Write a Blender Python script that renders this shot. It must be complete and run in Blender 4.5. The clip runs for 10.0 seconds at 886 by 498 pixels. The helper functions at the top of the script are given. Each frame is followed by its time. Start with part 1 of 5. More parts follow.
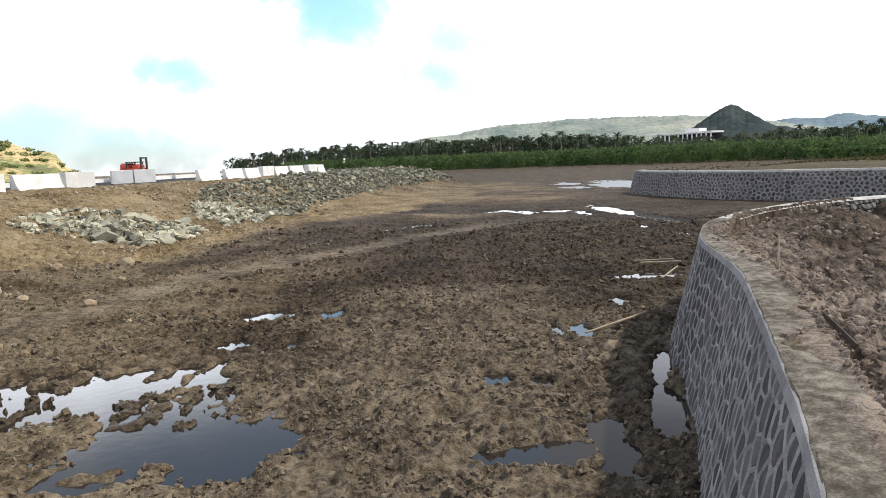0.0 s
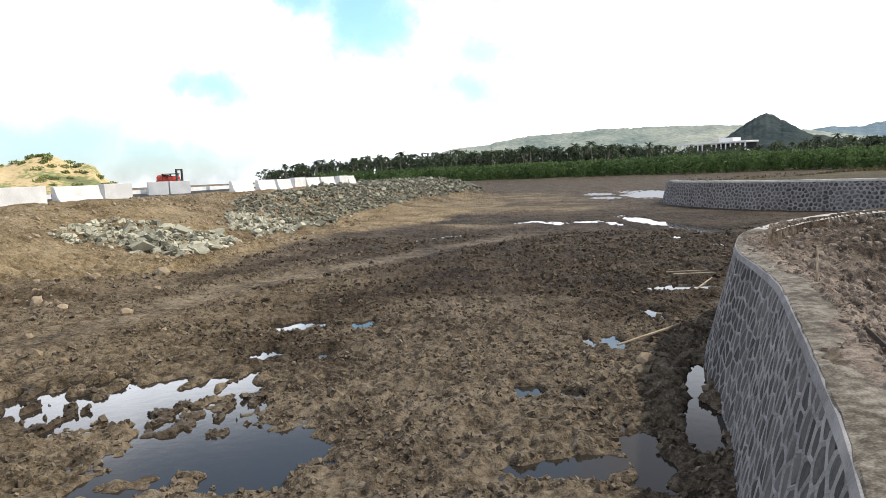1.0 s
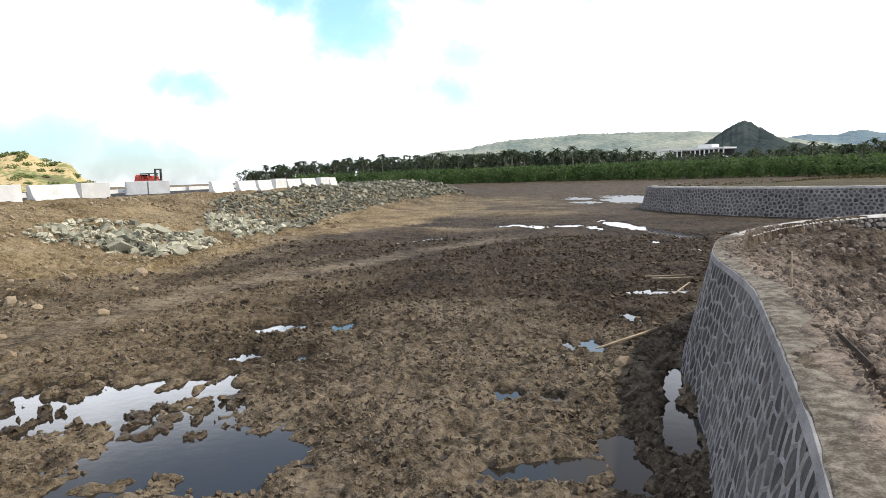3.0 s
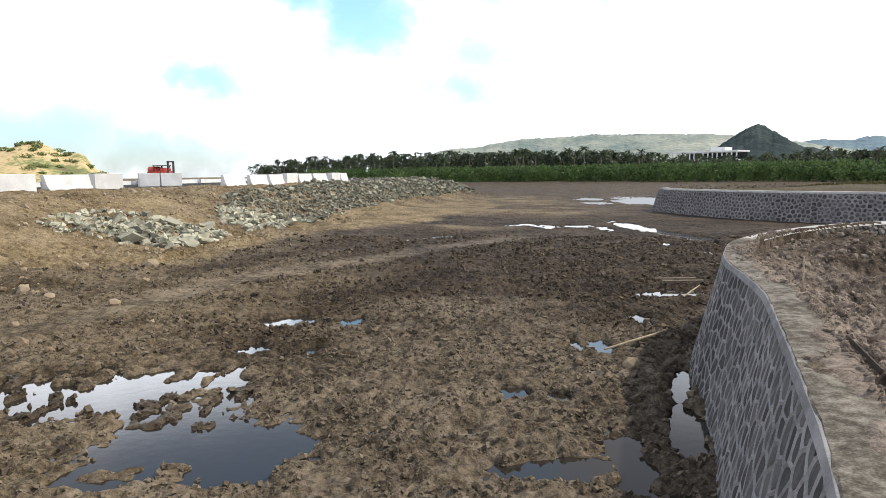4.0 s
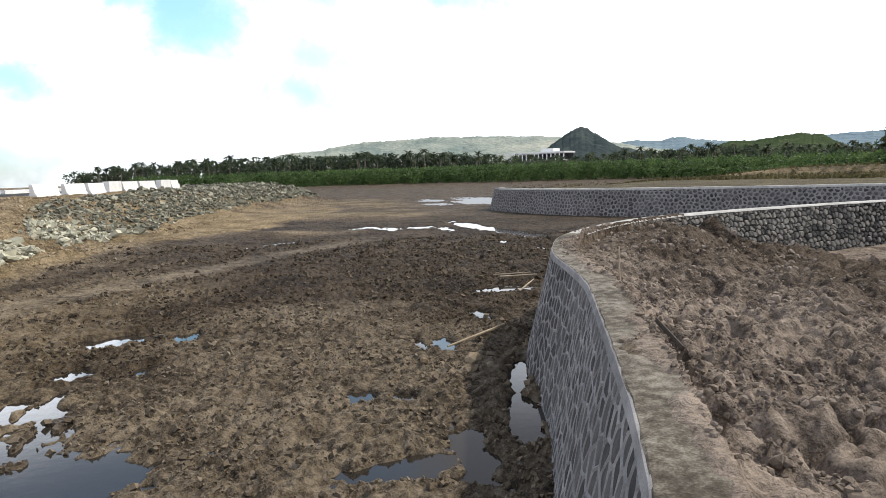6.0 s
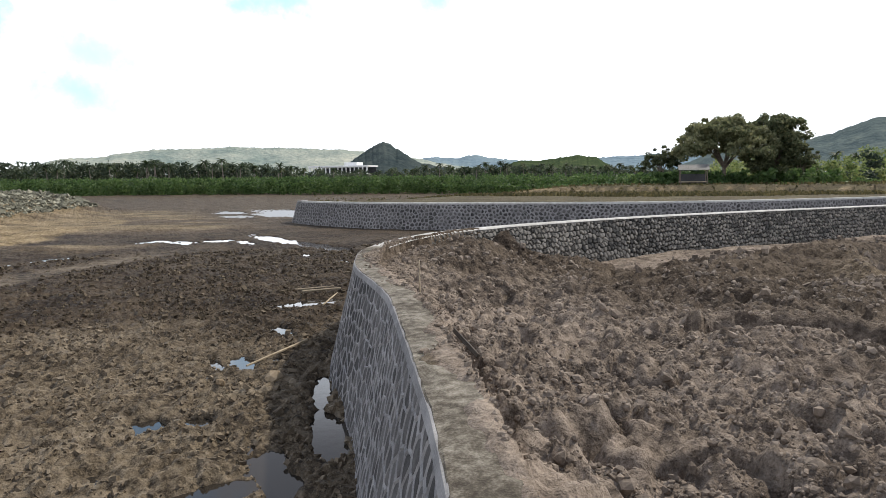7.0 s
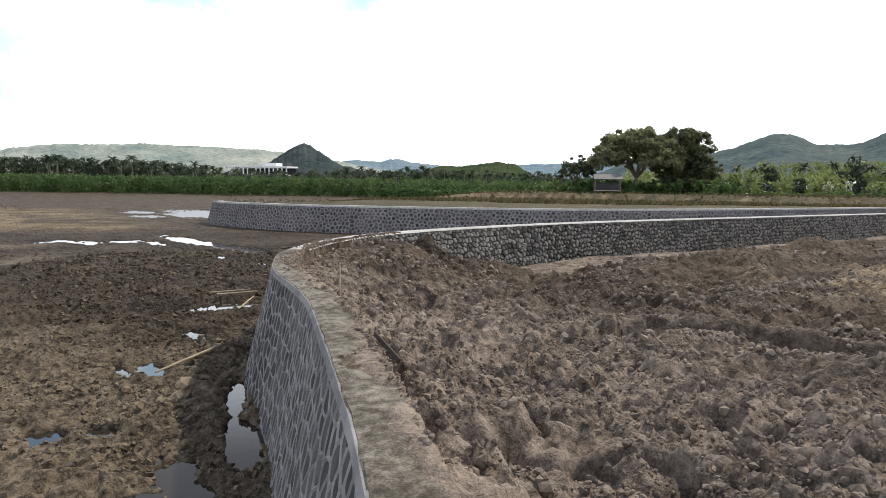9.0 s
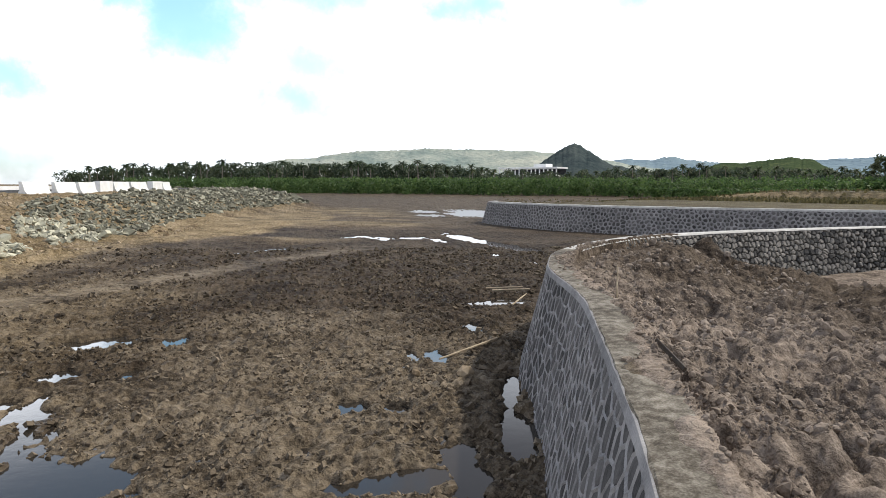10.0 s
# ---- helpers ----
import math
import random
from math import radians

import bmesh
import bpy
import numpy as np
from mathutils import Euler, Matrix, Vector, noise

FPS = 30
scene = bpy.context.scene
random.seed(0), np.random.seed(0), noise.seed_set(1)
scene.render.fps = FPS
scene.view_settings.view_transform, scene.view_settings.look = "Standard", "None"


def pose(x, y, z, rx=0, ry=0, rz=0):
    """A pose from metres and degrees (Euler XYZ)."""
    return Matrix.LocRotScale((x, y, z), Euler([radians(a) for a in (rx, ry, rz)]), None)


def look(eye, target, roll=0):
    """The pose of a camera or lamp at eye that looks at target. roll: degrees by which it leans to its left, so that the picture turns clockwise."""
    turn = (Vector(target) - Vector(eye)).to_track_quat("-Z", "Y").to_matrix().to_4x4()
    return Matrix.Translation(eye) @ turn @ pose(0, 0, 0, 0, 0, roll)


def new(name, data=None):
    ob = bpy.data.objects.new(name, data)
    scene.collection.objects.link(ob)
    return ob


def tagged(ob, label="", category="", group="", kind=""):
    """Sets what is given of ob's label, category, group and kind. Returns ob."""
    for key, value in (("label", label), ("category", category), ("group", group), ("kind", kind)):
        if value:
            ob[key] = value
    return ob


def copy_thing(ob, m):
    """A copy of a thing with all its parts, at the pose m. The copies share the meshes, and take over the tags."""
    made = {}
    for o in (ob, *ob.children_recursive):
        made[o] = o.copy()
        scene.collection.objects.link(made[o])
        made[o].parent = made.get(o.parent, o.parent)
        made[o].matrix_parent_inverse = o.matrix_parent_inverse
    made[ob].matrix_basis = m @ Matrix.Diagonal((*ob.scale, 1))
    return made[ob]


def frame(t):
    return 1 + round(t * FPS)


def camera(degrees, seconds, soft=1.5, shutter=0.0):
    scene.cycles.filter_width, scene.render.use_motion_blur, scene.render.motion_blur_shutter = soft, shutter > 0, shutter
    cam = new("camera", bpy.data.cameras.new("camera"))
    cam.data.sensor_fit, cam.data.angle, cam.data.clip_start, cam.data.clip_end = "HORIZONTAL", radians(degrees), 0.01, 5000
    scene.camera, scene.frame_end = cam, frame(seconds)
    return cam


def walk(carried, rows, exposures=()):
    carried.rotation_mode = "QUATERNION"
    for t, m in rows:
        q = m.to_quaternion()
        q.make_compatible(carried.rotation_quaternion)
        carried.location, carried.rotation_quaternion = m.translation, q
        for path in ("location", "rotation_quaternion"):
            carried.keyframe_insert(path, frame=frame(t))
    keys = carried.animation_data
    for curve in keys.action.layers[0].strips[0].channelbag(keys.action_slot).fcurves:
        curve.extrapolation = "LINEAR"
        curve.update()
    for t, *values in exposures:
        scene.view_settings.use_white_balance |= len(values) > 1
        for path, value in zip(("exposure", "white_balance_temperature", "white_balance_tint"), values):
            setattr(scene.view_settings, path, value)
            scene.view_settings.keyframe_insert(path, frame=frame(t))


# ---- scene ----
cam = camera(66.5, 10.0, soft=0.7)

# seconds, place, yaw, pitch, roll: a handheld camera that turns where it stands
PATH = [
    (0.0, 0.000, 0.000, 3.800, 0.30, -7.39, -2.42),
    (0.5, -0.019, -0.008, 3.805, 2.04, -7.22, -2.01),
    (1.0, -0.014, 0.001, 3.803, 2.78, -6.38, -2.60),
    (1.5, 0.007, 0.000, 3.801, 2.92, -5.58, -3.06),
    (2.0, -0.010, -0.034, 3.808, 1.61, -4.74, -2.47),
    (2.5, -0.005, -0.028, 3.810, 0.94, -5.82, -2.39),
    (4.0, -0.030, -0.049, 3.800, 1.95, -6.37, -0.81),
    (4.5, -0.027, -0.071, 3.802, 1.55, -6.28, -1.06),
    (5.0, -0.012, -0.067, 3.806, -0.35, -6.31, -2.16),
    (5.5, 0.015, -0.051, 3.804, -3.11, -6.33, -2.62),
    (6.0, 0.074, -0.053, 3.803, -11.14, -6.41, -1.90),
    (6.2, 0.078, -0.050, 3.803, -15.60, -6.34, -1.51),
    (7.3, 0.143, 0.003, 3.792, -30.39, -5.18, -0.62),
    (7.5, 0.144, -0.020, 3.788, -31.95, -4.80, -0.63),
    (8.0, 0.180, 0.010, 3.791, -36.90, -4.20, 0.28),
    (8.5, 0.156, 0.005, 3.793, -40.27, -4.13, 0.58),
    (9.0, 0.142, 0.045, 3.784, -34.47, -5.29, 0.69),
    (9.5, 0.077, 0.080, 3.784, -23.59, -5.61, 0.53),
    (10.0, -0.020, 0.062, 3.794, -12.00, -5.44, 0.12)]
walk(cam, [(t, pose(x, y, z, 90 + p, 0, yw) @ pose(0, 0, 0, 0, 0, r)) for t, x, y, z, yw, p, r in PATH],
     [(0.0, -0.22), (10.0, -0.22)])

# ---- world and sun ----
SUN_AZ, SUN_EL = 74.0, 47.0        # degrees clockwise from +y, and above the horizon
sun_dir = Vector((math.sin(radians(SUN_AZ)) * math.cos(radians(SUN_EL)),
                  math.cos(radians(SUN_AZ)) * math.cos(radians(SUN_EL)), math.sin(radians(SUN_EL))))


def make_world():
    world = bpy.data.worlds.new("sky")
    world.use_nodes = True
    scene.world = world
    nt = world.node_tree
    nt.nodes.clear()
    out, bg = nt.nodes.new("ShaderNodeOutputWorld"), nt.nodes.new("ShaderNodeBackground")
    bg.inputs["Strength"].default_value = 0.1
    sky = nt.nodes.new("ShaderNodeTexSky")
    sky.sky_type, sky.sun_disc = "NISHITA", False
    sky.sun_elevation, sky.sun_rotation = radians(SUN_EL), radians(SUN_AZ)
    sky.dust_density, sky.ozone_density = 0.6, 1.0
    geo = nt.nodes.new("ShaderNodeTexCoord")
    sep = nt.nodes.new("ShaderNodeSeparateXYZ")
    nt.links.new(geo.outputs["Generated"], sep.inputs[0])

    def m(op, a, b, c=None):
        n = nt.nodes.new("ShaderNodeMath")
        n.operation = op
        for k, v in enumerate((a, b, c)):
            if v is None:
                continue
            if isinstance(v, (int, float)):
                n.inputs[k].default_value = v
            else:
                nt.links.new(v, n.inputs[k])
        return n.outputs[0]
    # bearing to the right of +y and elevation, both in degrees, with ragged edges from noise
    n1, n2 = nt.nodes.new("ShaderNodeTexNoise"), nt.nodes.new("ShaderNodeTexNoise")
    for n, sc in ((n1, 7.0), (n2, 3.2)):
        n.inputs["Scale"].default_value, n.inputs["Detail"].default_value, n.inputs["Roughness"].default_value = sc, 9, 0.62
        nt.links.new(geo.outputs["Generated"], n.inputs["Vector"])
    wob = nt.nodes.new("ShaderNodeSeparateXYZ")
    nt.links.new(n1.outputs["Color"], wob.inputs[0])
    az = m("MULTIPLY", m("ARCTAN2", sep.outputs[0], sep.outputs[1]), 57.2958)
    el = m("MULTIPLY", m("ARCSINE", sep.outputs[2], 0.0), 57.2958)
    az_r = m("ADD", az, m("MULTIPLY", m("SUBTRACT", wob.outputs[0], 0.5), 17.0))
    el_r = m("ADD", el, m("MULTIPLY", m("SUBTRACT", wob.outputs[1], 0.5), 9.0))
    # openings in the clouds: bearing, elevation, half widths, how clear
    blue = m("MULTIPLY", 0.0, 0.0)
    for a, e, ra, re, clear in ((-13.5, 14.5, 4.2, 2.6, 0.8), (-8.0, 13.0, 4.6, 3.4, 0.95), (-3.0, 16.5, 11.0, 3.4, 0.9), (-21.5, 8.0, 4.6, 2.0, 0.72), (0.0, 7.2, 4.6, 2.0, 0.62),
                                (-33.0, 2.6, 12.0, 4.0, 0.68), (-24.0, 1.4, 9.0, 3.0, 0.66), (15.0, 13.8, 4.0, 1.7, 0.7), (28.5, 15.5, 3.4, 1.7, 0.75), (2.0, 10.0, 5.0, 1.6, 0.5), (-20.0, 28.5, 17.0, 7.0, 0.95)):
        far = m("ADD", m("POWER", m("ABSOLUTE", m("DIVIDE", m("SUBTRACT", az_r, a), ra), 0.0), 2.0), m("POWER", m("ABSOLUTE", m("DIVIDE", m("SUBTRACT", el_r, e), re), 0.0), 2.0))
        blue = m("MAXIMUM", blue, m("MULTIPLY", m("POWER", 2.71828, m("MULTIPLY", far, -1.0)), clear))
    # higher up the clouds break at random
    high = nt.nodes.new("ShaderNodeMapRange")
    high.inputs["From Min"].default_value, high.inputs["From Max"].default_value = 18.0, 30.0
    nt.links.new(el, high.inputs["Value"])
    patchy = nt.nodes.new("ShaderNodeMapRange")
    patchy.inputs["From Min"].default_value, patchy.inputs["From Max"].default_value = 0.52, 0.64
    nt.links.new(n2.outputs[0], patchy.inputs["Value"])
    blue = m("MINIMUM", m("MAXIMUM", blue, m("MULTIPLY", high.outputs[0], patchy.outputs[0])), 1.0)
    cloud = m("POWER", m("SUBTRACT", 1.0, blue), 2.6)
    # towards the horizon the clouds glare
    low = nt.nodes.new("ShaderNodeMapRange")
    low.interpolation_type = "SMOOTHSTEP"
    low.inputs["From Min"].default_value, low.inputs["From Max"].default_value = 0.38, 0.26
    nt.links.new(m("ABSOLUTE", sep.outputs[2], 0), low.inputs["Value"])
    tint = nt.nodes.new("ShaderNodeMix")
    tint.data_type, tint.blend_type = "RGBA", "MULTIPLY"
    tint.inputs[0].default_value = 1.0
    nt.links.new(sky.outputs[0], tint.inputs[6])
    haze = nt.nodes.new("ShaderNodeMix")
    haze.data_type = "RGBA"
    rise = nt.nodes.new("ShaderNodeMapRange")
    rise.inputs["From Min"].default_value, rise.inputs["From Max"].default_value = 0.0, 12.0
    nt.links.new(m("ABSOLUTE", el, 0.0), rise.inputs["Value"])
    nt.links.new(rise.outputs[0], haze.inputs[0])
    haze.inputs[6].default_value, haze.inputs[7].default_value = (1.28, 1.52, 1.95, 1), (2.5, 3.0, 2.95, 1)
    nt.links.new(haze.outputs[2], tint.inputs[7])
    mix = nt.nodes.new("ShaderNodeMix")
    mix.data_type = "RGBA"
    nt.links.new(cloud, mix.inputs[0])
    nt.links.new(tint.outputs[2], mix.inputs[6])
    glare = nt.nodes.new("ShaderNodeMix")
    glare.data_type = "RGBA"
    nt.links.new(low.outputs[0], glare.inputs[0])
    glare.inputs[6].default_value = (7.2, 7.5, 8.6, 1)
    glare.inputs[7].default_value = (22.5, 23.4, 25.2, 1)
    # the great sunlit cumulus over the road and the sea
    off = m("ADD", m("POWER", m("ABSOLUTE", m("DIVIDE", m("ADD", az_r, 24.0), 15.0), 0.0), 2.0), m("POWER", m("ABSOLUTE", m("DIVIDE", m("SUBTRACT", el_r, 14.0), 7.5), 0.0), 2.0))
    boost = nt.nodes.new("ShaderNodeVectorMath")
    boost.operation = "SCALE"
    nt.links.new(glare.outputs[2], boost.inputs[0])
    nt.links.new(m("ADD", 1.0, m("MULTIPLY", m("POWER", 2.71828, m("MULTIPLY", off, -1.0)), 1.0)), boost.inputs["Scale"])
    nt.links.new(boost.outputs[0], mix.inputs[7])
    nt.links.new(mix.outputs[2], bg.inputs[0])
    nt.links.new(bg.outputs[0], out.inputs[0])


make_world()
sun = bpy.data.lights.new("sun", "SUN")
sun.energy, sun.angle, sun.color = 4.9, radians(1.5), (1.0, 0.92, 0.79)
sun_ob = new("sun", sun)
sun_ob.matrix_world = look(sun_dir * 100, (0, 0, 0))


# ---- materials ----
def material(name, stops, scale=4.0, rough=0.9, bump=0.3, fine=30.0, island=0.0, spec=0.3, detail=6, bump_dist=0.02, metal=0.0, stain=0.35):
    """A grainy surface: a colour ramp over noise, broken by finer grain and larger stains, with relief."""
    mat = bpy.data.materials.new(name)
    mat.use_nodes = True
    nt = mat.node_tree
    bsdf = nt.nodes["Principled BSDF"]
    co = nt.nodes.new("ShaderNodeTexCoord")
    geo = nt.nodes.new("ShaderNodeNewGeometry")
    info = nt.nodes.new("ShaderNodeObjectInfo")
    pos = geo.outputs["Position"]
    na, nb, nc = (nt.nodes.new("ShaderNodeTexNoise") for _ in range(3))
    for n, s, d in ((na, scale, detail), (nb, fine, 4), (nc, scale * 0.13, 3)):
        n.inputs["Scale"].default_value, n.inputs["Detail"].default_value = s, d
        nt.links.new(pos, n.inputs["Vector"])
    ramp = nt.nodes.new("ShaderNodeValToRGB")
    while len(ramp.color_ramp.elements) < len(stops):
        ramp.color_ramp.elements.new(0.5)
    for e, (p, c) in zip(ramp.color_ramp.elements, stops):
        e.position, e.color = p, (*c, 1)

    def mth(op, a, b):
        n = nt.nodes.new("ShaderNodeMath")
        n.operation = op
        for k, v in enumerate((a, b)):
            if isinstance(v, (int, float)):
                n.inputs[k].default_value = v
            else:
                nt.links.new(v, n.inputs[k])
        return n.outputs[0]
    val = mth("ADD", mth("MULTIPLY", na.outputs[0], 0.62), mth("MULTIPLY", nb.outputs[0], 0.38))
    val = mth("ADD", val, mth("MULTIPLY", mth("SUBTRACT", nc.outputs[0], 0.5), stain))
    if island:
        val = mth("ADD", val, mth("MULTIPLY", mth("SUBTRACT", mth("ADD", geo.outputs["Random Per Island"], info.outputs["Random"]), 1.0), island))
    nt.links.new(val, ramp.inputs[0])
    nt.links.new(ramp.outputs[0], bsdf.inputs["Base Color"])
    bsdf.inputs["Roughness"].default_value = rough
    bsdf.inputs["Specular IOR Level"].default_value = spec
    bsdf.inputs["Metallic"].default_value = metal
    if bump:
        b = nt.nodes.new("ShaderNodeBump")
        b.inputs["Strength"].default_value, b.inputs["Distance"].default_value = bump, bump_dist
        nt.links.new(val, b.inputs["Height"])
        nt.links.new(b.outputs[0], bsdf.inputs["Normal"])
    return mat


def leafy(mat, share=0.45):
    """Lets light through thin leaves."""
    nt = mat.node_tree
    bsdf, out = nt.nodes["Principled BSDF"], nt.nodes["Material Output"]
    colour = bsdf.inputs["Base Color"].links[0].from_socket
    tr, mx = nt.nodes.new("ShaderNodeBsdfTranslucent"), nt.nodes.new("ShaderNodeMixShader")
    nt.links.new(colour, tr.inputs[0])
    mx.inputs[0].default_value = share
    nt.links.new(bsdf.outputs[0], mx.inputs[1])
    nt.links.new(tr.outputs[0], mx.inputs[2])
    nt.links.new(mx.outputs[0], out.inputs[0])
    return mat


M_STONE = material("wall stone", [(0.3, (0.028, 0.026, 0.026)), (0.5, (0.058, 0.055, 0.054)), (0.72, (0.110, 0.104, 0.102))], 5, 0.85, 0.6, 40, 0.4)
M_MORTAR = material("mortar", [(0.3, (0.110, 0.106, 0.107)), (0.5, (0.215, 0.208, 0.207)), (0.72, (0.340, 0.326, 0.320))], 3, 0.95, 0.5, 45)
M_STONE_DARK = material("basalt stone", [(0.3, (0.035, 0.034, 0.033)), (0.5, (0.085, 0.080, 0.073)), (0.72, (0.20, 0.185, 0.165))], 4, 0.85, 0.5, 30, 0.6)
M_MORTAR_DARK = material("deep joint", [(0.3, (0.03, 0.027, 0.024)), (0.7, (0.085, 0.078, 0.07))], 4, 0.95, 0.4, 30)
M_COPING = material("cement coping", [(0.34, (0.042, 0.034, 0.025)), (0.45, (0.080, 0.068, 0.052)), (0.55, (0.150, 0.133, 0.107)), (0.7, (0.270, 0.247, 0.210))], 9.0, 0.95, 0.6, 55, 0, 0.25, stain=0.5)
M_BAND = material("pale cement coping", [(0.3, (0.26, 0.25, 0.235)), (0.5, (0.40, 0.39, 0.37)), (0.7, (0.52, 0.51, 0.49))], 3, 0.9, 0.3, 35)
M_ROCK = material("quarry rock", [(0.28, (0.120, 0.116, 0.086)), (0.5, (0.285, 0.277, 0.210)), (0.75, (0.470, 0.450, 0.345))], 2.2, 0.85, 0.6, 18, 0.6)
M_CLOD = material("earth clod", [(0.34, (0.100, 0.078, 0.061)), (0.5, (0.180, 0.144, 0.114)), (0.66, (0.270, 0.220, 0.176))], 6, 0.95, 0.9, 45, 0.12)
M_CONCRETE = material("barrier concrete", [(0.3, (0.55, 0.55, 0.54)), (0.6, (0.74, 0.74, 0.73)), (0.8, (0.82, 0.82, 0.81))], 1.2, 0.85, 0.2, 14, 0.25)
M_WOOD = material("weathered wood", [(0.3, (0.20, 0.15, 0.10)), (0.6, (0.42, 0.35, 0.25)), (0.8, (0.55, 0.48, 0.36))], 6, 0.8, 0.3, 60)
M_WOOD_DARK = material("wet dark timber", [(0.3, (0.030, 0.022, 0.016)), (0.6, (0.072, 0.054, 0.037)), (0.8, (0.144, 0.114, 0.081))], 6, 0.8, 0.3, 60)
M_BARK = material("bark", [(0.3, (0.07, 0.055, 0.045)), (0.7, (0.2, 0.165, 0.13))], 4, 0.95, 0.5, 20)
M_PALM_TRUNK = material("palm trunk", [(0.3, (0.10, 0.085, 0.07)), (0.7, (0.24, 0.21, 0.18))], 3, 0.95, 0.3, 20)
M_PALM = leafy(material("palm frond", [(0.3, (0.022, 0.036, 0.018)), (0.6, (0.045, 0.07, 0.03)), (0.8, (0.10, 0.11, 0.045))], 0.5, 0.6, 0, 4, 0.3))
M_MANGROVE = leafy(material("mangrove leaf", [(0.28, (0.028, 0.054, 0.016)), (0.5, (0.064, 0.116, 0.035)), (0.75, (0.118, 0.174, 0.056))], 0.09, 0.6, 0, 1.0, 0.35))
M_SCRUB = leafy(material("bright scrub leaf", [(0.28, (0.06, 0.09, 0.028)), (0.5, (0.135, 0.19, 0.06)), (0.75, (0.26, 0.29, 0.11))], 0.1, 0.6, 0, 1.0, 0.45))
M_LEAF = leafy(material("tree leaf", [(0.28, (0.054, 0.067, 0.036)), (0.5, (0.120, 0.138, 0.070)), (0.75, (0.228, 0.228, 0.120))], 0.3, 0.6, 0, 2.0, 0.4), 0.5)
M_WOODS = leafy(material("dark woodland leaf", [(0.28, (0.022, 0.036, 0.022)), (0.5, (0.044, 0.064, 0.038)), (0.75, (0.085, 0.105, 0.060))], 0.1, 0.6, 0, 1.0, 0.35), 0.35)
M_GRASS_DRY = leafy(material("dry grass", [(0.3, (0.055, 0.052, 0.024)), (0.7, (0.15, 0.125, 0.06))], 0.5, 0.9, 0, 4, 0.4))
M_WHITE = material("white paint", [(0.3, (0.68, 0.68, 0.66)), (0.7, (0.82, 0.82, 0.81))], 0.5, 0.7, 0, 6)
M_DARK = material("dark opening", [(0.3, (0.02, 0.022, 0.025)), (0.7, (0.05, 0.05, 0.055))], 1, 0.5, 0, 6)
M_ROOF = material("grey sheet roof", [(0.3, (0.085, 0.085, 0.082)), (0.7, (0.160, 0.156, 0.148))], 1.5, 0.6, 0.2, 12)
M_RED = material("red machine paint", [(0.3, (0.42, 0.05, 0.03)), (0.7, (0.6, 0.09, 0.06))], 2, 0.5, 0, 12)
M_STEEL = material("dark steel", [(0.3, (0.03, 0.03, 0.03)), (0.7, (0.08, 0.08, 0.08))], 2, 0.5, 0, 12, metal=0.3)
M_RUBBER = material("tyre rubber", [(0.3, (0.015, 0.015, 0.015)), (0.7, (0.04, 0.04, 0.04))], 2, 0.9, 0, 12)


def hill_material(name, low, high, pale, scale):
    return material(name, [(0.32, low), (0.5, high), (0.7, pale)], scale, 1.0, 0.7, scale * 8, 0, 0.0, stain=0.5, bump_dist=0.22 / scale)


# aerial haze is mixed into these two base colours: paler and bluer than the slopes
M_HILL_FAR = hill_material("far dry hillside with painted haze", (0.17, 0.215, 0.20), (0.29, 0.32, 0.28), (0.43, 0.43, 0.36), 0.008)
M_HILL_BLUE = hill_material("distant ridge with painted haze", (0.13, 0.18, 0.22), (0.17, 0.23, 0.27), (0.21, 0.27, 0.29), 0.003)
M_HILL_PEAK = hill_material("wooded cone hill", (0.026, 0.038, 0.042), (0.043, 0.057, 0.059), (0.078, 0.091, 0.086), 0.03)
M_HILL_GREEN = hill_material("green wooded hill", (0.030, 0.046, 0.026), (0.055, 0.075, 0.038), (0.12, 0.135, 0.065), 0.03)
# this ridge too carries its haze as grey-blue in the base colour
M_HILL_RIGHT = hill_material("wooded ridge with painted haze", (0.070, 0.092, 0.096), (0.108, 0.134, 0.130), (0.185, 0.205, 0.170), 0.012)
M_CLIFF = material("ochre cliff", [(0.34, (0.17, 0.15, 0.10)), (0.40, (0.20, 0.22, 0.10)), (0.47, (0.27, 0.28, 0.13)), (0.50, (0.52, 0.40, 0.22)), (0.70, (0.66, 0.53, 0.33))], 0.07, 1.0, 0.3, 0.8, 0, 0.0, bump_dist=0.6)


def water_material(name, deep, rough, wave):
    mat = bpy.data.materials.new(name)
    mat.use_nodes = True
    nt = mat.node_tree
    b = nt.nodes["Principled BSDF"]
    b.inputs["Base Color"].default_value = (*deep, 1)
    b.inputs["Roughness"].default_value, b.inputs["IOR"].default_value = rough, 1.33
    n = nt.nodes.new("ShaderNodeTexNoise")
    n.inputs["Scale"].default_value, n.inputs["Detail"].default_value = wave, 3
    g = nt.nodes.new("ShaderNodeNewGeometry")
    nt.links.new(g.outputs["Position"], n.inputs["Vector"])
    bp = nt.nodes.new("ShaderNodeBump")
    bp.inputs["Strength"].default_value, bp.inputs["Distance"].default_value = 0.10, 0.01
    nt.links.new(n.outputs[0], bp.inputs["Height"])
    nt.links.new(bp.outputs[0], b.inputs["Normal"])
    return mat


M_WATER = water_material("still puddle water", (0.026, 0.022, 0.018), 0.05, 5.0)
M_RIPPLED = water_material("wind-rippled puddle water", (0.03, 0.026, 0.022), 0.28, 2.0)
M_SEA = water_material("sea water", (0.05, 0.12, 0.16), 0.15, 0.5)


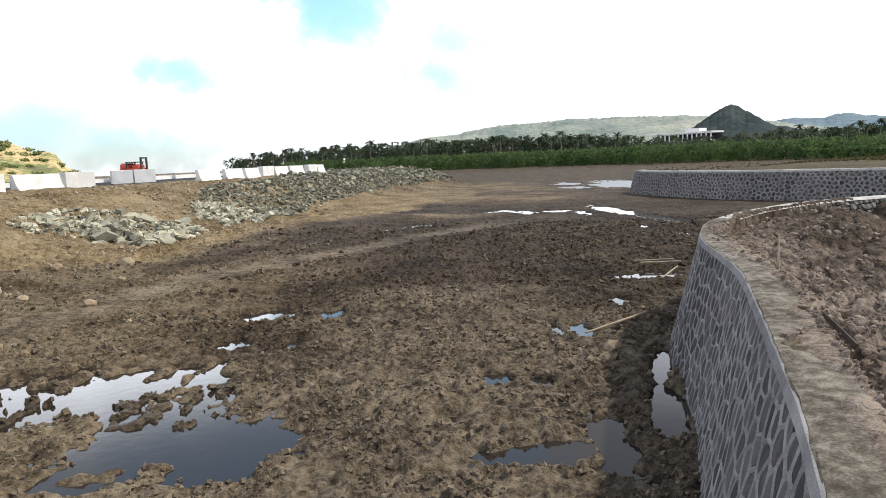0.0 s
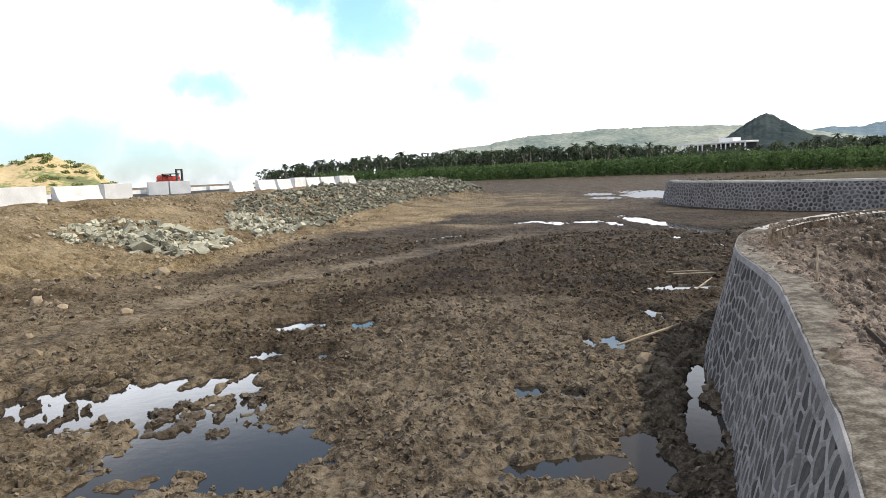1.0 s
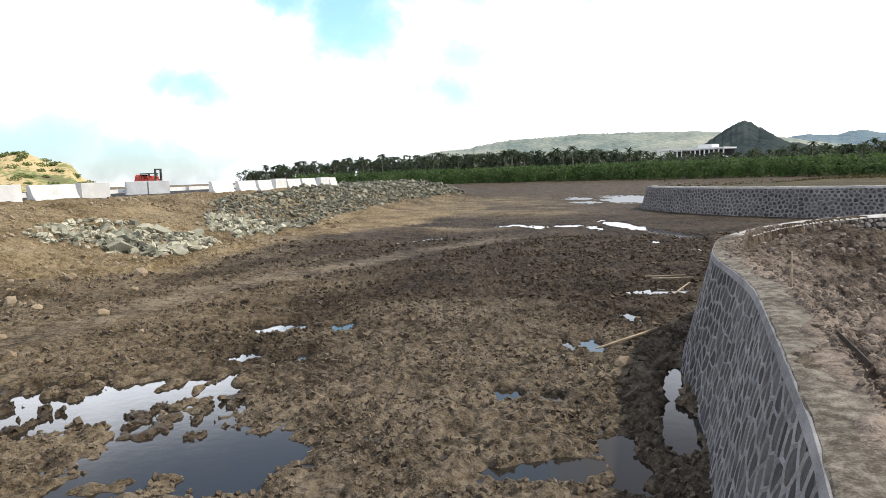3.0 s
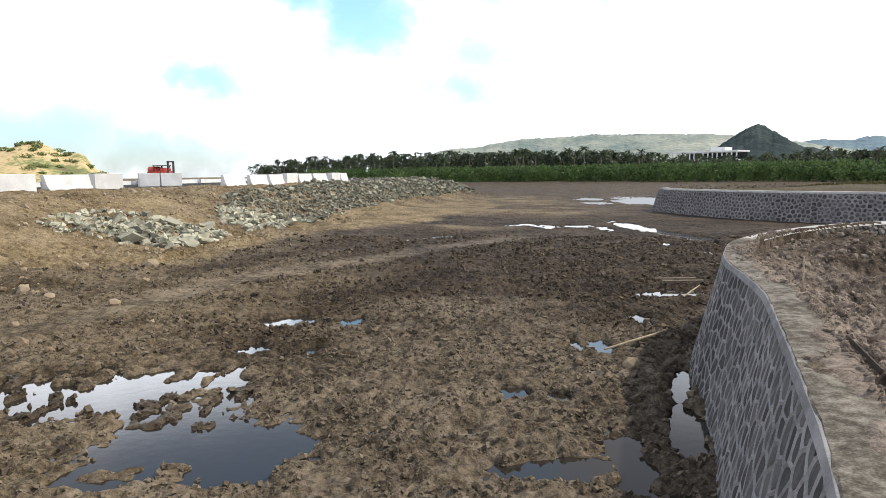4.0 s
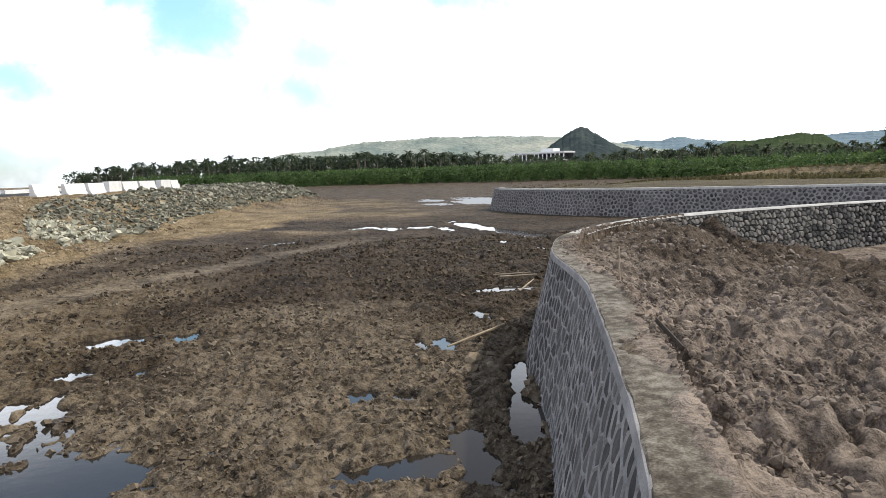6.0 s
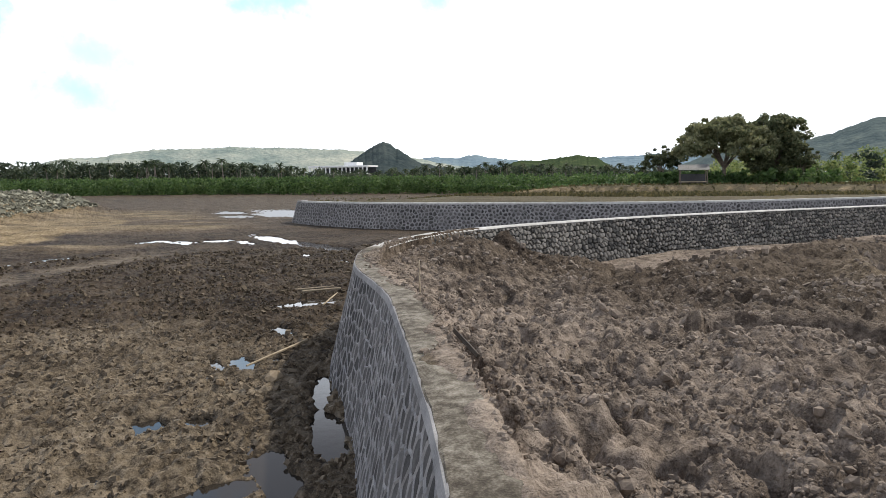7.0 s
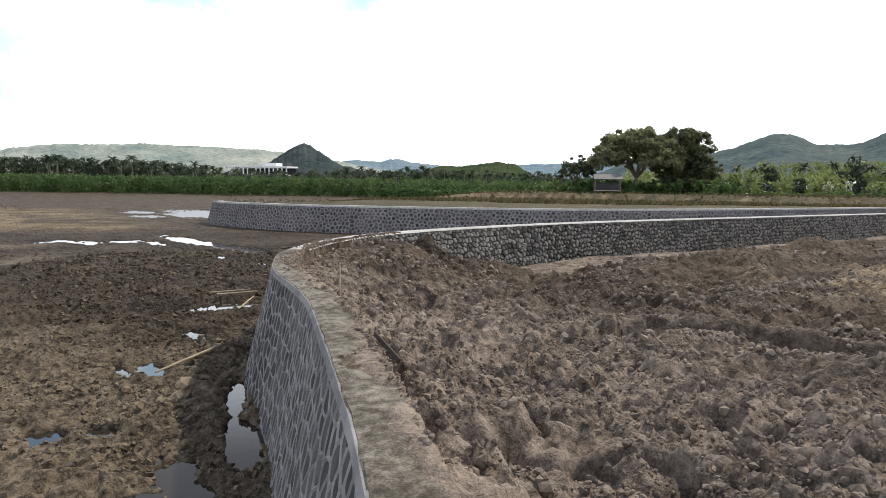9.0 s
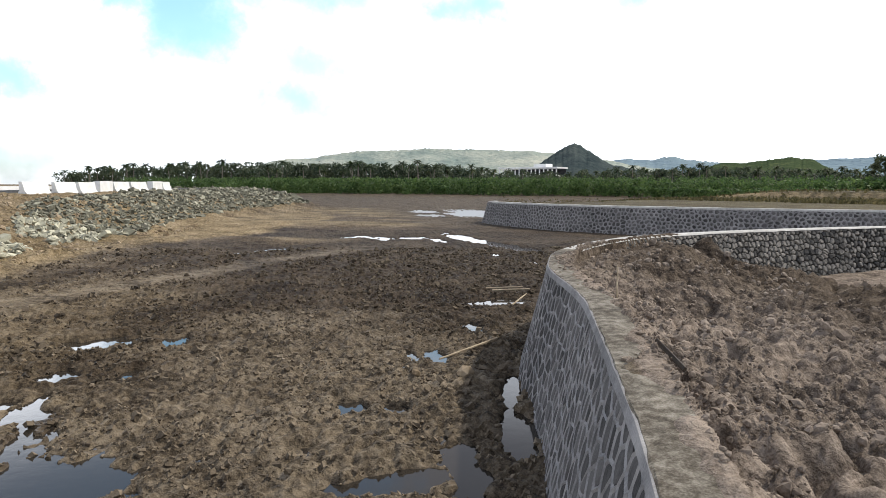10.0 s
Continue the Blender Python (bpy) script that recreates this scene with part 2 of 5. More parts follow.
def ground_material():
    """Mud, dry soil, spoil, road and field, told apart by what lies where (dry, spoil, road, field) and by how high it stands over the water."""
    mat = bpy.data.materials.new("ground soil")
    mat.use_nodes = True
    nt = mat.node_tree
    bsdf = nt.nodes["Principled BSDF"]
    geo = nt.nodes.new("ShaderNodeNewGeometry")

    def noise_tex(s, d, r=0.55):
        n = nt.nodes.new("ShaderNodeTexNoise")
        n.inputs["Scale"].default_value, n.inputs["Detail"].default_value, n.inputs["Roughness"].default_value = s, d, r
        nt.links.new(geo.outputs["Position"], n.inputs["Vector"])
        return n.outputs[0]

    def mth(op, a, b=0.0):
        n = nt.nodes.new("ShaderNodeMath")
        n.operation = op
        for k, v in enumerate((a, b)):
            if isinstance(v, (int, float)):
                n.inputs[k].default_value = v
            else:
                nt.links.new(v, n.inputs[k])
        return n.outputs[0]

    def ramp(v, stops):
        r = nt.nodes.new("ShaderNodeValToRGB")
        while len(r.color_ramp.elements) < len(stops):
            r.color_ramp.elements.new(0.5)
        for e, (p, c) in zip(r.color_ramp.elements, stops):
            e.position, e.color = p, (*c, 1)
        nt.links.new(v, r.inputs[0])
        return r.outputs[0]

    def mix(f, a, b):
        n = nt.nodes.new("ShaderNodeMix")
        n.data_type = "RGBA"
        nt.links.new(f, n.inputs[0])
        nt.links.new(a, n.inputs[6])
        nt.links.new(b, n.inputs[7])
        return n.outputs[2]

    def attr(name):
        a = nt.nodes.new("ShaderNodeAttribute")
        a.attribute_name = name
        return a.outputs["Fac"]
    big, mid, fine, grit = noise_tex(0.35, 4), noise_tex(2.6, 6), noise_tex(9, 5, 0.7), noise_tex(45, 4, 0.7)
    grain = mth("ADD", mth("MULTIPLY", mid, 0.3), mth("ADD", mth("MULTIPLY", fine, 0.45), mth("MULTIPLY", grit, 0.25)))
    tone = mth("ADD", grain, mth("MULTIPLY", mth("SUBTRACT", big, 0.5), 0.35))
    mud = ramp(tone, [(0.42, (0.036, 0.027, 0.018)), (0.47, (0.092, 0.071, 0.048)), (0.53, (0.165, 0.131, 0.091)), (0.61, (0.245, 0.201, 0.147))])
    dark = ramp(tone, [(0.41, (0.013, 0.008, 0.005)), (0.48, (0.032, 0.021, 0.012)), (0.54, (0.052, 0.036, 0.022)), (0.62, (0.080, 0.059, 0.038))])
    dry = ramp(tone, [(0.39, (0.062, 0.043, 0.022)), (0.47, (0.158, 0.116, 0.062)), (0.54, (0.250, 0.190, 0.110)), (0.64, (0.360, 0.288, 0.185))])
    spoil = ramp(tone, [(0.42, (0.080, 0.062, 0.049)), (0.48, (0.160, 0.127, 0.101)), (0.53, (0.225, 0.181, 0.145)), (0.60, (0.310, 0.254, 0.205))])
    road = ramp(tone, [(0.35, (0.035, 0.036, 0.038)), (0.7, (0.07, 0.07, 0.07))])
    field = ramp(tone, [(0.40, (0.040, 0.032, 0.019)), (0.5, (0.078, 0.064, 0.036)), (0.62, (0.125, 0.108, 0.055))])
    col = mix(attr("wet"), mud, dark)
    col = mix(attr("dry"), col, dry)
    col = mix(attr("spoil"), col, spoil)
    col = mix(attr("field"), col, field)
    col = mix(attr("road"), col, road)
    nt.links.new(col, bsdf.inputs["Base Color"])
    # the wet mud shines, the dry soil does not
    sheen = mth("MULTIPLY", attr("shine"), mth("GREATER_THAN", mid, 0.40))
    nt.links.new(mth("SUBTRACT", 0.93, mth("MULTIPLY", sheen, 0.45)), bsdf.inputs["Roughness"])
    bsdf.inputs["Specular IOR Level"].default_value = 0.16
    b1, b2 = nt.nodes.new("ShaderNodeBump"), nt.nodes.new("ShaderNodeBump")
    b1.inputs["Strength"].default_value, b1.inputs["Distance"].default_value = 1.0, 0.06
    b2.inputs["Strength"].default_value, b2.inputs["Distance"].default_value = 0.8, 0.30
    nt.links.new(grain, b1.inputs["Height"])
    nt.links.new(mid, b2.inputs["Height"])
    nt.links.new(b2.outputs[0], b1.inputs["Normal"])
    nt.links.new(b1.outputs[0], bsdf.inputs["Normal"])
    return mat


M_GROUND = ground_material()


# ---- helpers for meshes ----
def mesh_object(name, verts, faces, mat, parent=None, label="", smooth=False, kind="", category="", group=""):
    me = bpy.data.meshes.new(name)
    me.from_pydata(verts, [], faces)
    me.materials.append(mat)
    if smooth:
        me.shade_smooth()
    else:
        me.shade_flat()
    ob = new(name, me)
    ob.parent = parent
    return tagged(ob, label, category, group, kind)


def part(name, bm, mat, parent, label="", kind=""):
    """Links a bmesh as one mesh object under a thing or a part."""
    me = bpy.data.meshes.new(name)
    bmesh.ops.recalc_face_normals(bm, faces=bm.faces)
    bm.to_mesh(me)
    bm.free()
    me.materials.append(mat)
    me.shade_flat()
    ob = new(name, me)
    ob.parent = parent
    return tagged(ob, label, kind=kind)


def thing(name, place, label, category, group="", turn=0.0):
    ob = new(name)
    ob.matrix_basis = pose(*place, 0, 0, turn)
    return tagged(ob, label, category, group)


def box(bm, size, at=(0, 0, 0), bevel=0.0, turn=None):
    m = Matrix.Translation(at) @ (turn or Matrix.Identity(4)) @ Matrix.Diagonal((*size, 1))
    res = bmesh.ops.create_cube(bm, size=1.0, matrix=m)
    if bevel:
        edges = list({e for v in res["verts"] for e in v.link_edges})
        bmesh.ops.bevel(bm, geom=edges, offset=bevel, segments=1, affect="EDGES")
    return bm


def tube(bm, points, radii, sides=7):
    """A tapered tube along points."""
    rings = []
    for k, p in enumerate(points):
        a = Vector(points[max(k - 1, 0)])
        b = Vector(points[min(k + 1, len(points) - 1)])
        d = (b - a).normalized()
        u = d.cross(Vector((0.31, 0.95, 0.05))).normalized()
        w = d.cross(u)
        rings.append([bm.verts.new(Vector(p) + (u * math.cos(q) + w * math.sin(q)) * radii[k])
                      for q in (2 * math.pi * i / sides for i in range(sides))])
    for r0, r1 in zip(rings, rings[1:]):
        for i in range(sides):
            bm.faces.new((r0[i], r0[(i + 1) % sides], r1[(i + 1) % sides], r1[i]))
    bm.faces.new(rings[0])
    bm.faces.new(rings[-1])
    return bm


# ---- noise on arrays ----
def hash01(ix, iy, seed):
    h = (ix.astype(np.int64) * 374761393 + iy.astype(np.int64) * 668265263 + seed * 974634777) & 0xFFFFFFFF
    h = ((h ^ (h >> 13)) * 1274126177) & 0xFFFFFFFF
    h = ((h ^ (h >> 16)) * 2246822519) & 0xFFFFFFFF
    return ((h ^ (h >> 15)) & 0xFFFFFF) / float(0x1000000)


def vnoise(x, y, scale, seed=0):
    """Smooth noise from -1 to 1 with features about scale metres wide."""
    x, y = x / scale, y / scale
    ix, iy = np.floor(x), np.floor(y)
    fx, fy = x - ix, y - iy
    fx, fy = fx * fx * fx * (fx * (fx * 6 - 15) + 10), fy * fy * fy * (fy * (fy * 6 - 15) + 10)
    a, b = hash01(ix, iy, seed), hash01(ix + 1, iy, seed)
    c, d = hash01(ix, iy + 1, seed), hash01(ix + 1, iy + 1, seed)
    return 2 * ((a + (b - a) * fx) * (1 - fy) + (c + (d - c) * fx) * fy) - 1


def fbm(x, y, scale, seed=0, octaves=4, gain=0.5):
    total, amp, norm = 0.0, 1.0, 0.0
    for k in range(octaves):
        total = total + amp * vnoise(x + 17.3 * k, y - 9.1 * k, scale / 2 ** k, seed + k)
        norm, amp = norm + amp, amp * gain
    return total / norm


def lumps(x, y, scale, seed=0):
    """Rounded clods about scale metres wide: 0 in the cracks, up to 1 on the tops, each of its own height."""
    x, y = x / scale, y / scale
    ix, iy = np.floor(x), np.floor(y)
    best, tall = np.full(np.shape(x), 9.0), np.zeros(np.shape(x))
    for dx in (-1, 0, 1):
        for dy in (-1, 0, 1):
            cx, cy = ix + dx, iy + dy
            d = (cx + hash01(cx, cy, seed) - x) ** 2 + (cy + hash01(cx, cy, seed + 1) - y) ** 2
            near = d < best
            best = np.where(near, d, best)
            tall = np.where(near, hash01(cx, cy, seed + 2), tall)
    return np.clip(1 - 1.5 * best, 0, 1) * (0.3 + 0.7 * tall)


def step(a, b, v):
    t = np.clip((v - a) / (b - a), 0, 1)
    return t * t * (3 - 2 * t)


# ---- the plan ----
RIM_Z = 2.2


def curve(points, gap):
    """A smooth line through points, in even steps."""
    p = np.array(points, float)
    p = np.vstack([2 * p[0] - p[1], p, 2 * p[-1] - p[-2]])
    out = []
    for k in range(1, len(p) - 2):
        t = np.linspace(0, 1, 24, endpoint=False)[:, None]
        a, b, c, d = p[k - 1:k + 3]
        out.append(0.5 * (2 * b + (c - a) * t + (2 * a - 5 * b + 4 * c - d) * t ** 2 + (3 * b - a - 3 * c + d) * t ** 3))
    out = np.vstack(out + [p[-2:-1]])
    s = np.r_[0, np.cumsum(np.hypot(*np.diff(out, axis=0).T))]
    u = np.linspace(0, s[-1], int(s[-1] / gap) + 1)
    return np.stack([np.interp(u, s, out[:, 0]), np.interp(u, s, out[:, 1])], 1)


# outer edge of the near wall's top, from behind the camera round the bend and away; the spoil lies to its right
NEAR_RIM = curve([(-30, -15), (-14, -10.5), (-5.5, -6.0), (-2.0, -3.0), (-0.4, -1.2), (0.75, 1.0), (1.36, 2.2), (1.82, 3.18), (2.23, 4.18), (2.67, 5.37),
                  (3.41, 7.4), (3.95, 9.0), (4.32, 10.6), (4.62, 12.0), (5.15, 13.5), (6.2, 15.6), (8.4, 18.1), (11.2, 20.0), (15.9, 21.5),
                  (23.8, 22.7), (38.0, 23.0), (66.0, 22.6), (110.0, 20.0)], 0.25)
# top edge of the far wall; the channel lies to its right, the field to its left
FAR_RIM = curve([(19.7, 67.5), (18.6, 64.8), (18.0, 61.8), (21.5, 51.5), (28.0, 43.8), (35.0, 38.2), (43.0, 35.0), (60.0, 32.6), (85.0, 31.5), (120.0, 32.0)], 0.35)


RUT = curve([(9.9, 8.0), (11.1, 7.1), (11.6, 6.3), (11.8, 5.3), (12.3, 4.6), (13.1, 3.6), (14.0, 2.4)], 0.1)


def rim_distance(x, y, rim):
    """Signed distance to a rim line: positive to the right of its way."""
    shape = np.shape(x)
    x, y = np.ravel(x), np.ravel(y)
    best, sign = np.full(x.shape, 1e9), np.ones(x.shape)
    r = rim[::4]
    for a, b in zip(r, r[1:]):
        d = b - a
        n = float(d @ d)
        t = np.clip(((x - a[0]) * d[0] + (y - a[1]) * d[1]) / n, 0, 1)
        px, py = x - a[0] - t * d[0], y - a[1] - t * d[1]
        q = px * px + py * py
        near = q < best
        best = np.where(near, q, best)
        sign = np.where(near, np.where(d[0] * py - d[1] * px < 0, 1.0, -1.0), sign)
    return (np.sqrt(best) * sign).reshape(shape)


# puddles: middle, half width and half length, tilt
PUDDLES = [(-6.4, 11.5, 1.75, 1.10, 0), (-4.3, 9.6, 1.15, 1.25, 0), (-3.2, 9.0, 0.85, 0.85, 0), (-7.9, 11.2, 1.3, 0.85, 0), (-4.1, 11.4, 0.35, 0.6, 0), (-4.65, 17.1, 0.75, 0.55, 0), (-3.0, 17.0, 0.36, 0.60, 0),
           (-4.75, 14.35, 0.26, 0.36, 0), (-3.35, 14.2, 0.18, 0.34, 0), (2.35, 14.5, 0.10, 0.50, 0), (2.9, 14.45, 0.27, 0.70, 0), (3.55, 14.4, 0.22, 0.32, 0),
           (6.3, 20.9, 1.06, 0.52, 8), (4.35, 17.4, 0.22, 0.45, 0), (4.45, 16.7, 0.16, 0.3, 0), (5.7, 46.6, 1.10, 1.5, 0), (7.6, 46.9, 1.00, 1.2, 0), (9.2, 44.8, 0.45, 1.2, 0), (11.3, 46.0, 0.62, 4.40, 5),
           (12.7, 39.0, 0.60, 3.60, 8), (10.4, 35.2, 0.50, 0.80, 0), (11.1, 31, 0.30, 0.60, 0), (15.9, 81.5, 1.40, 2.20, 0), (20.5, 83, 2.00, 5.00, 0), (23.5, 90, 2.50, 8.00, 0), (3.22, 9.7, 0.22, 1.0, -14),
           (1.1, 8.35, 0.70, 0.30, 0), (2.1, 8.2, 0.22, 0.6, 0), (3.75, 11.7, 0.14, 0.9, -18), (2.1, 8.7, 0.18, 0.44, -10), (0.8, 11.3, 0.27, 0.36, 0), (1.5, 11, 0.18, 0.24, 0), (17, 93, 1.50, 4.00, 0)]


# the lower edge of the dry soil, the dark wet ditch along it and the smooth wheel track beside that
DRY_EDGE = curve([(-40, 19.5), (-19.5, 21.5), (-15.5, 22.5), (-14.0, 24.4), (-12.2, 25.8), (-11.2, 28.2), (-10.6, 31.5), (-8.3, 41.3), (-3.3, 51.0), (3.7, 75.3), (1.0, 95), (-8, 125)], 0.5)
DITCH = curve([(-22, 18.5), (-14.4, 20.8), (-12.8, 21.8), (-11.6, 23.4), (-10.2, 25.8), (-9.3, 29.4), (-6.9, 33.6), (-3.4, 38.7), (-0.1, 42.3), (4, 50)], 0.5)
TRACK = curve([(-12, 14.0), (-9.9, 17.5), (-8.9, 21.6), (-7.1, 25.6), (-4.9, 28.3), (-1.3, 34.0), (1.4, 37.1), (6, 43)], 0.5)


def road_edge(y):
    return -25.0 + (y - 37.0) * 0.25


def bank_height(x, y):
    """The road's embankment on the left: a flat top, a slope and a toe that fades into the mud."""
    s = x - road_edge(np.minimum(y, 106)) + np.maximum(y - 106, 0) * 1.1
    w = np.interp(y, [20, 45, 80, 106, 125], [14.5, 12.5, 8.0, 12.0, 15.0])
    q = s / w
    h = np.interp(q, [-0.05, 0.0, 0.25, 0.45, 0.85, 1.0, 1.35, 1.8], [3.05, 3.0, 2.75, 2.35, 0.65, 0.38, 0.12, 0.0])
    far_left = step(-28, -60, s)
    return h * (1 - far_left) - 3.0 * far_left, s, q


def hollow(x, y):
    """The long hole in the spoil that holds a small puddle."""
    u, v = (x - 24.0) * 0.891 + (y - 12.3) * 0.453, (y - 12.3) * 0.891 - (x - 24.0) * 0.453
    return np.exp(-((u / 2.4) ** 2 + (v / 1.0) ** 2))


def inside_height(x, y, q):
    """The dug-over spoil behind the near wall: level with its top beside the camera, falling to a wet floor along the far stretch."""
    r = np.hypot(x - 1.0, y)
    z = 2.12 - 1.15 * step(2.0, 15.0, r) - 0.12 * step(15, 30, r)
    z = z + 0.50 * np.exp(-((q - 7.8 - 0.8 * vnoise(x, y, 4.0, 70)) / 1.3) ** 2) * step(11.5, 15.0, x) * step(70, 40, x) * (1 + 0.35 * vnoise(x, y, 2.2, 71))
    z = z + 0.15 * np.exp(-((r - 11.5) / 1.2) ** 2) * vnoise(x, y, 2.5, 73)
    floor = 0.55 + 0.08 * vnoise(x, y, 4.0, 75)
    z = z + (0.30 * fbm(x, y, 3.0, 79, 3) + 0.05) * step(16, 20, r)
    z = z + (floor - z) * step(5.9 + 0.9 * vnoise(x, y, 3.0, 80), 4.7, q) * step(13.0, 17.0, x)
    z = z - 0.50 * hollow(x, y)
    fill = step(15.5, 10.5, x)
    z = np.maximum(z, fill * (2.05 - 0.12 * step(8, 12, y) - 0.15 * q) + (1 - fill) * -1)
    z = z + 0.85 * np.exp(-(((x - 12.5) / 0.6) ** 2 + ((y - 19.2) / 0.6) ** 2))
    # a gap behind the wall, held open by a plank
    z = z - 0.6 * np.exp(-(((q - 0.62) / 0.16) ** 2 + ((y - 6.3) / 0.75) ** 2))
    # a rut dug across the spoil
    rut = rim_distance(x, y, RUT) + 0.10 * vnoise(x, y, 0.7, 77)
    z = z - 0.50 * np.exp(-(rut / 0.25) ** 2) + 0.28 * np.exp(-((rut + 0.5) / 0.25) ** 2) - 0.18 * np.exp(-((rut - 0.6) / 0.4) ** 2)
    return z


def terrain(x, y, rough=True):
    q = rim_distance(x, y, NEAR_RIM)
    qf = rim_distance(x, y, FAR_RIM)
    bank, s, b = bank_height(x, y)
    mud = 0.055 + 0.03 * fbm(x, y, 3.0, 3, 3)
    mound = 0.35 * np.exp(-(((x - 2.0) / 9) ** 2 + ((y - 62) / 6) ** 2)) + 0.25 * np.exp(-(((x + 2.0) / 7) ** 2 + ((y - 45) / 3) ** 2)) \
        + 0.45 * np.exp(-(((x - 17.5) / 2.0) ** 2 + ((y - 38.5) / 3.5) ** 2))
    ditch, track_d, soil = rim_distance(x, y, DITCH), rim_distance(x, y, TRACK), rim_distance(x, y, DRY_EDGE)
    edge = fbm(x, y, 5.0, 31, 4)
    ditch_m = np.exp(-((ditch + 0.8 * edge) / 1.3) ** 2) * step(-22, -16, x)
    track_m = np.exp(-((track_d + 0.5 * edge) / 0.95) ** 4) * step(44, 38, y)
    z = mud + bank + mound - 0.12 * ditch_m + 0.16 * np.exp(-((soil + 0.9 + 0.5 * edge) / 0.7) ** 2) * step(60, 50, y)
    hole = np.full(np.shape(x), -2.0)
    jag = 0.45 * fbm(x, y, 0.8, 11, 3) + 0.22 * fbm(x, y, 2.6, 15, 2) + 0.42 * vnoise(x, y, 0.26, 17)
    for cx, cy, rx, ry, tilt in PUDDLES:
        c, sn = math.cos(radians(tilt)), math.sin(radians(tilt))
        u, v = ((x - cx) * c + (y - cy) * sn) / rx, ((y - cy) * c - (x - cx) * sn) / ry
        fingers = 0.8 * vnoise(x * 2.6, y, 0.9, 24) if cy > 11 and cy < 12 and cx < -3.5 else 0.0
        hole = np.maximum(hole, fingers + (1.26 if cy < 25 else 1.2) - np.sqrt(u * u + v * v) + jag * (1.0 if cy < 25 else 1.25))
    for dx in (0.0, 0.55):
        line = np.abs((y - 16.9 - dx) + 0.55 * (x + 8.0) + 0.12 * vnoise(x, y, 0.8, 19))
        z = z - 0.10 * np.exp(-(line / 0.11) ** 2) * step(-9.5, -8.3, x) * step(-4.8, -5.6, x)
    beside = step(-0.7, 0.1, hole)
    hole = np.clip(hole, 0, 1)
    z = z - np.where(y > 25, 0.055, 0.04) * beside
    isle = step(0.16, 0.36, vnoise(x * 1.5, y * 0.8, 0.27, 18) + 0.35 * vnoise(x, y, 0.11, 22)) * step(-0.45, 0.1, vnoise(x, y, 1.5, 20) + 0.5 * step(10.0, 11.2, y) - 0.35) * step(14, 12, y) * step(0, -2, x)
    z = z - np.minimum(hole * 0.5, 0.2) * (1 - isle) + 0.03 * isle * step(0, 0.2, hole)
    wet_ring = step(0.0, 0.25, hole)
    # beyond the mud: the woods' shore on the left, the field behind the far wall
    r = np.hypot(x, y)
    shore = step(205, 235, r) * 0.7
    z = np.where(s > 0, z + shore, z)
    scarp = step(0, 1.6, r - 101 - 2.5 * vnoise(x, y, 4.0, 23)) * step(-14, 12, x - 0.72 * y)
    field = 2.0 + 1.0 * scarp + 0.06 * vnoise(x, y, 5, 21)
    infield = (qf < -0.3) & (x > 15)
    z = np.where(infield, field, z)
    # ground well past the far wall's left end goes back down to the mud flat
    back = step(60, 95, y - 0.55 * (x - 20)) * infield
    z = z * (1 - back) + (0.2 + shore) * back
    inside = q > 0.15
    zin = inside_height(x, y, q)
    z = np.where(inside, zin, z)
    masks = {}
    wet_floor = inside * (zin < 0.68) * 1.0
    # darker soil colour standing in for self-shadow the coarse far relief lacks
    shaded_spoil = np.maximum(step(11, 19, np.hypot(x - 1, y) + 4 * edge), 0.55 * step(2.0, 6.0, x - 1.1 * y + 3 * edge)) * (zin > 0.66)
    masks["spoil"] = np.where(inside, 1.0 - 0.75 * shaded_spoil, 0.0)
    bare = np.clip(4 * scarp * (1 - scarp), 0, 1) * infield
    masks["field"] = np.where(infield, 1.0, 0.0) * (1 - back) * (1 - bare)
    masks["road"] = step(0.4, -1.2, s + 0.5 * edge) * (~inside)
    dry = step(0.7, -0.7, soil + 0.9 * edge + 0.7 * fbm(x, y, 1.2, 38, 3)) * (1 - 0.35 * step(-0.2, 0.5, fbm(x, y, 4.0, 37, 3)))
    streak = 0.55 * step(-0.15, 0.45, fbm(x * 0.35, y, 5.0, 40, 3)) * step(46, 54, y) * step(115, 95, y) * step(15, 8, x)
    dry = np.maximum(dry * (1 - 0.4 * step(60, 90, y)), streak)
    ochre = np.exp(-(((x - 24.5) / 5.0) ** 2 + ((y - 9.3) / 2.6) ** 2)) * step(-0.6, 0.1, fbm(x, y, 2.0, 39, 3)) * inside
    masks["dry"] = np.clip(np.maximum(dry, 0.6 * step(0.10, 0.40, mound + 0.1 * edge) * step(12, 8, x)), 0, 1) * (~inside) * (~infield) + bare + 0.4 * wet_floor + 0.95 * ochre
    masks["dry"] = np.maximum(masks["dry"], 0.28 * step(-1.5, -7, x + 2 * edge) * step(32, 22, y) * (~inside) * (~infield))
    dark_far = step(12, 20, y + 6 * edge) * (0.95 - 0.45 * step(-3, -9, x + 3 * edge)) * (1 - 0.3 * step(50, 62, y))
    beside_wall = step(-2.2, -0.5, q) * 0.45
    masks["wet"] = np.clip(np.maximum.reduce([dark_far * (1 - 0.6 * track_m), beside_wall, wet_ring * 0.55, 0.95 * ditch_m, 1.0 * inside]), 0, 1) * (1 - masks["dry"])
    soaked = isle * step(-0.1, 0.1, hole)
    masks["dry"] = masks["dry"] * (1 - soaked)
    masks["wet"] = np.maximum(masks["wet"], 0.8 * soaked)
    masks["shine"] = np.clip(wet_ring + 0.35 * (1 - masks["dry"]), 0, 1) * (~inside) * (~infield)
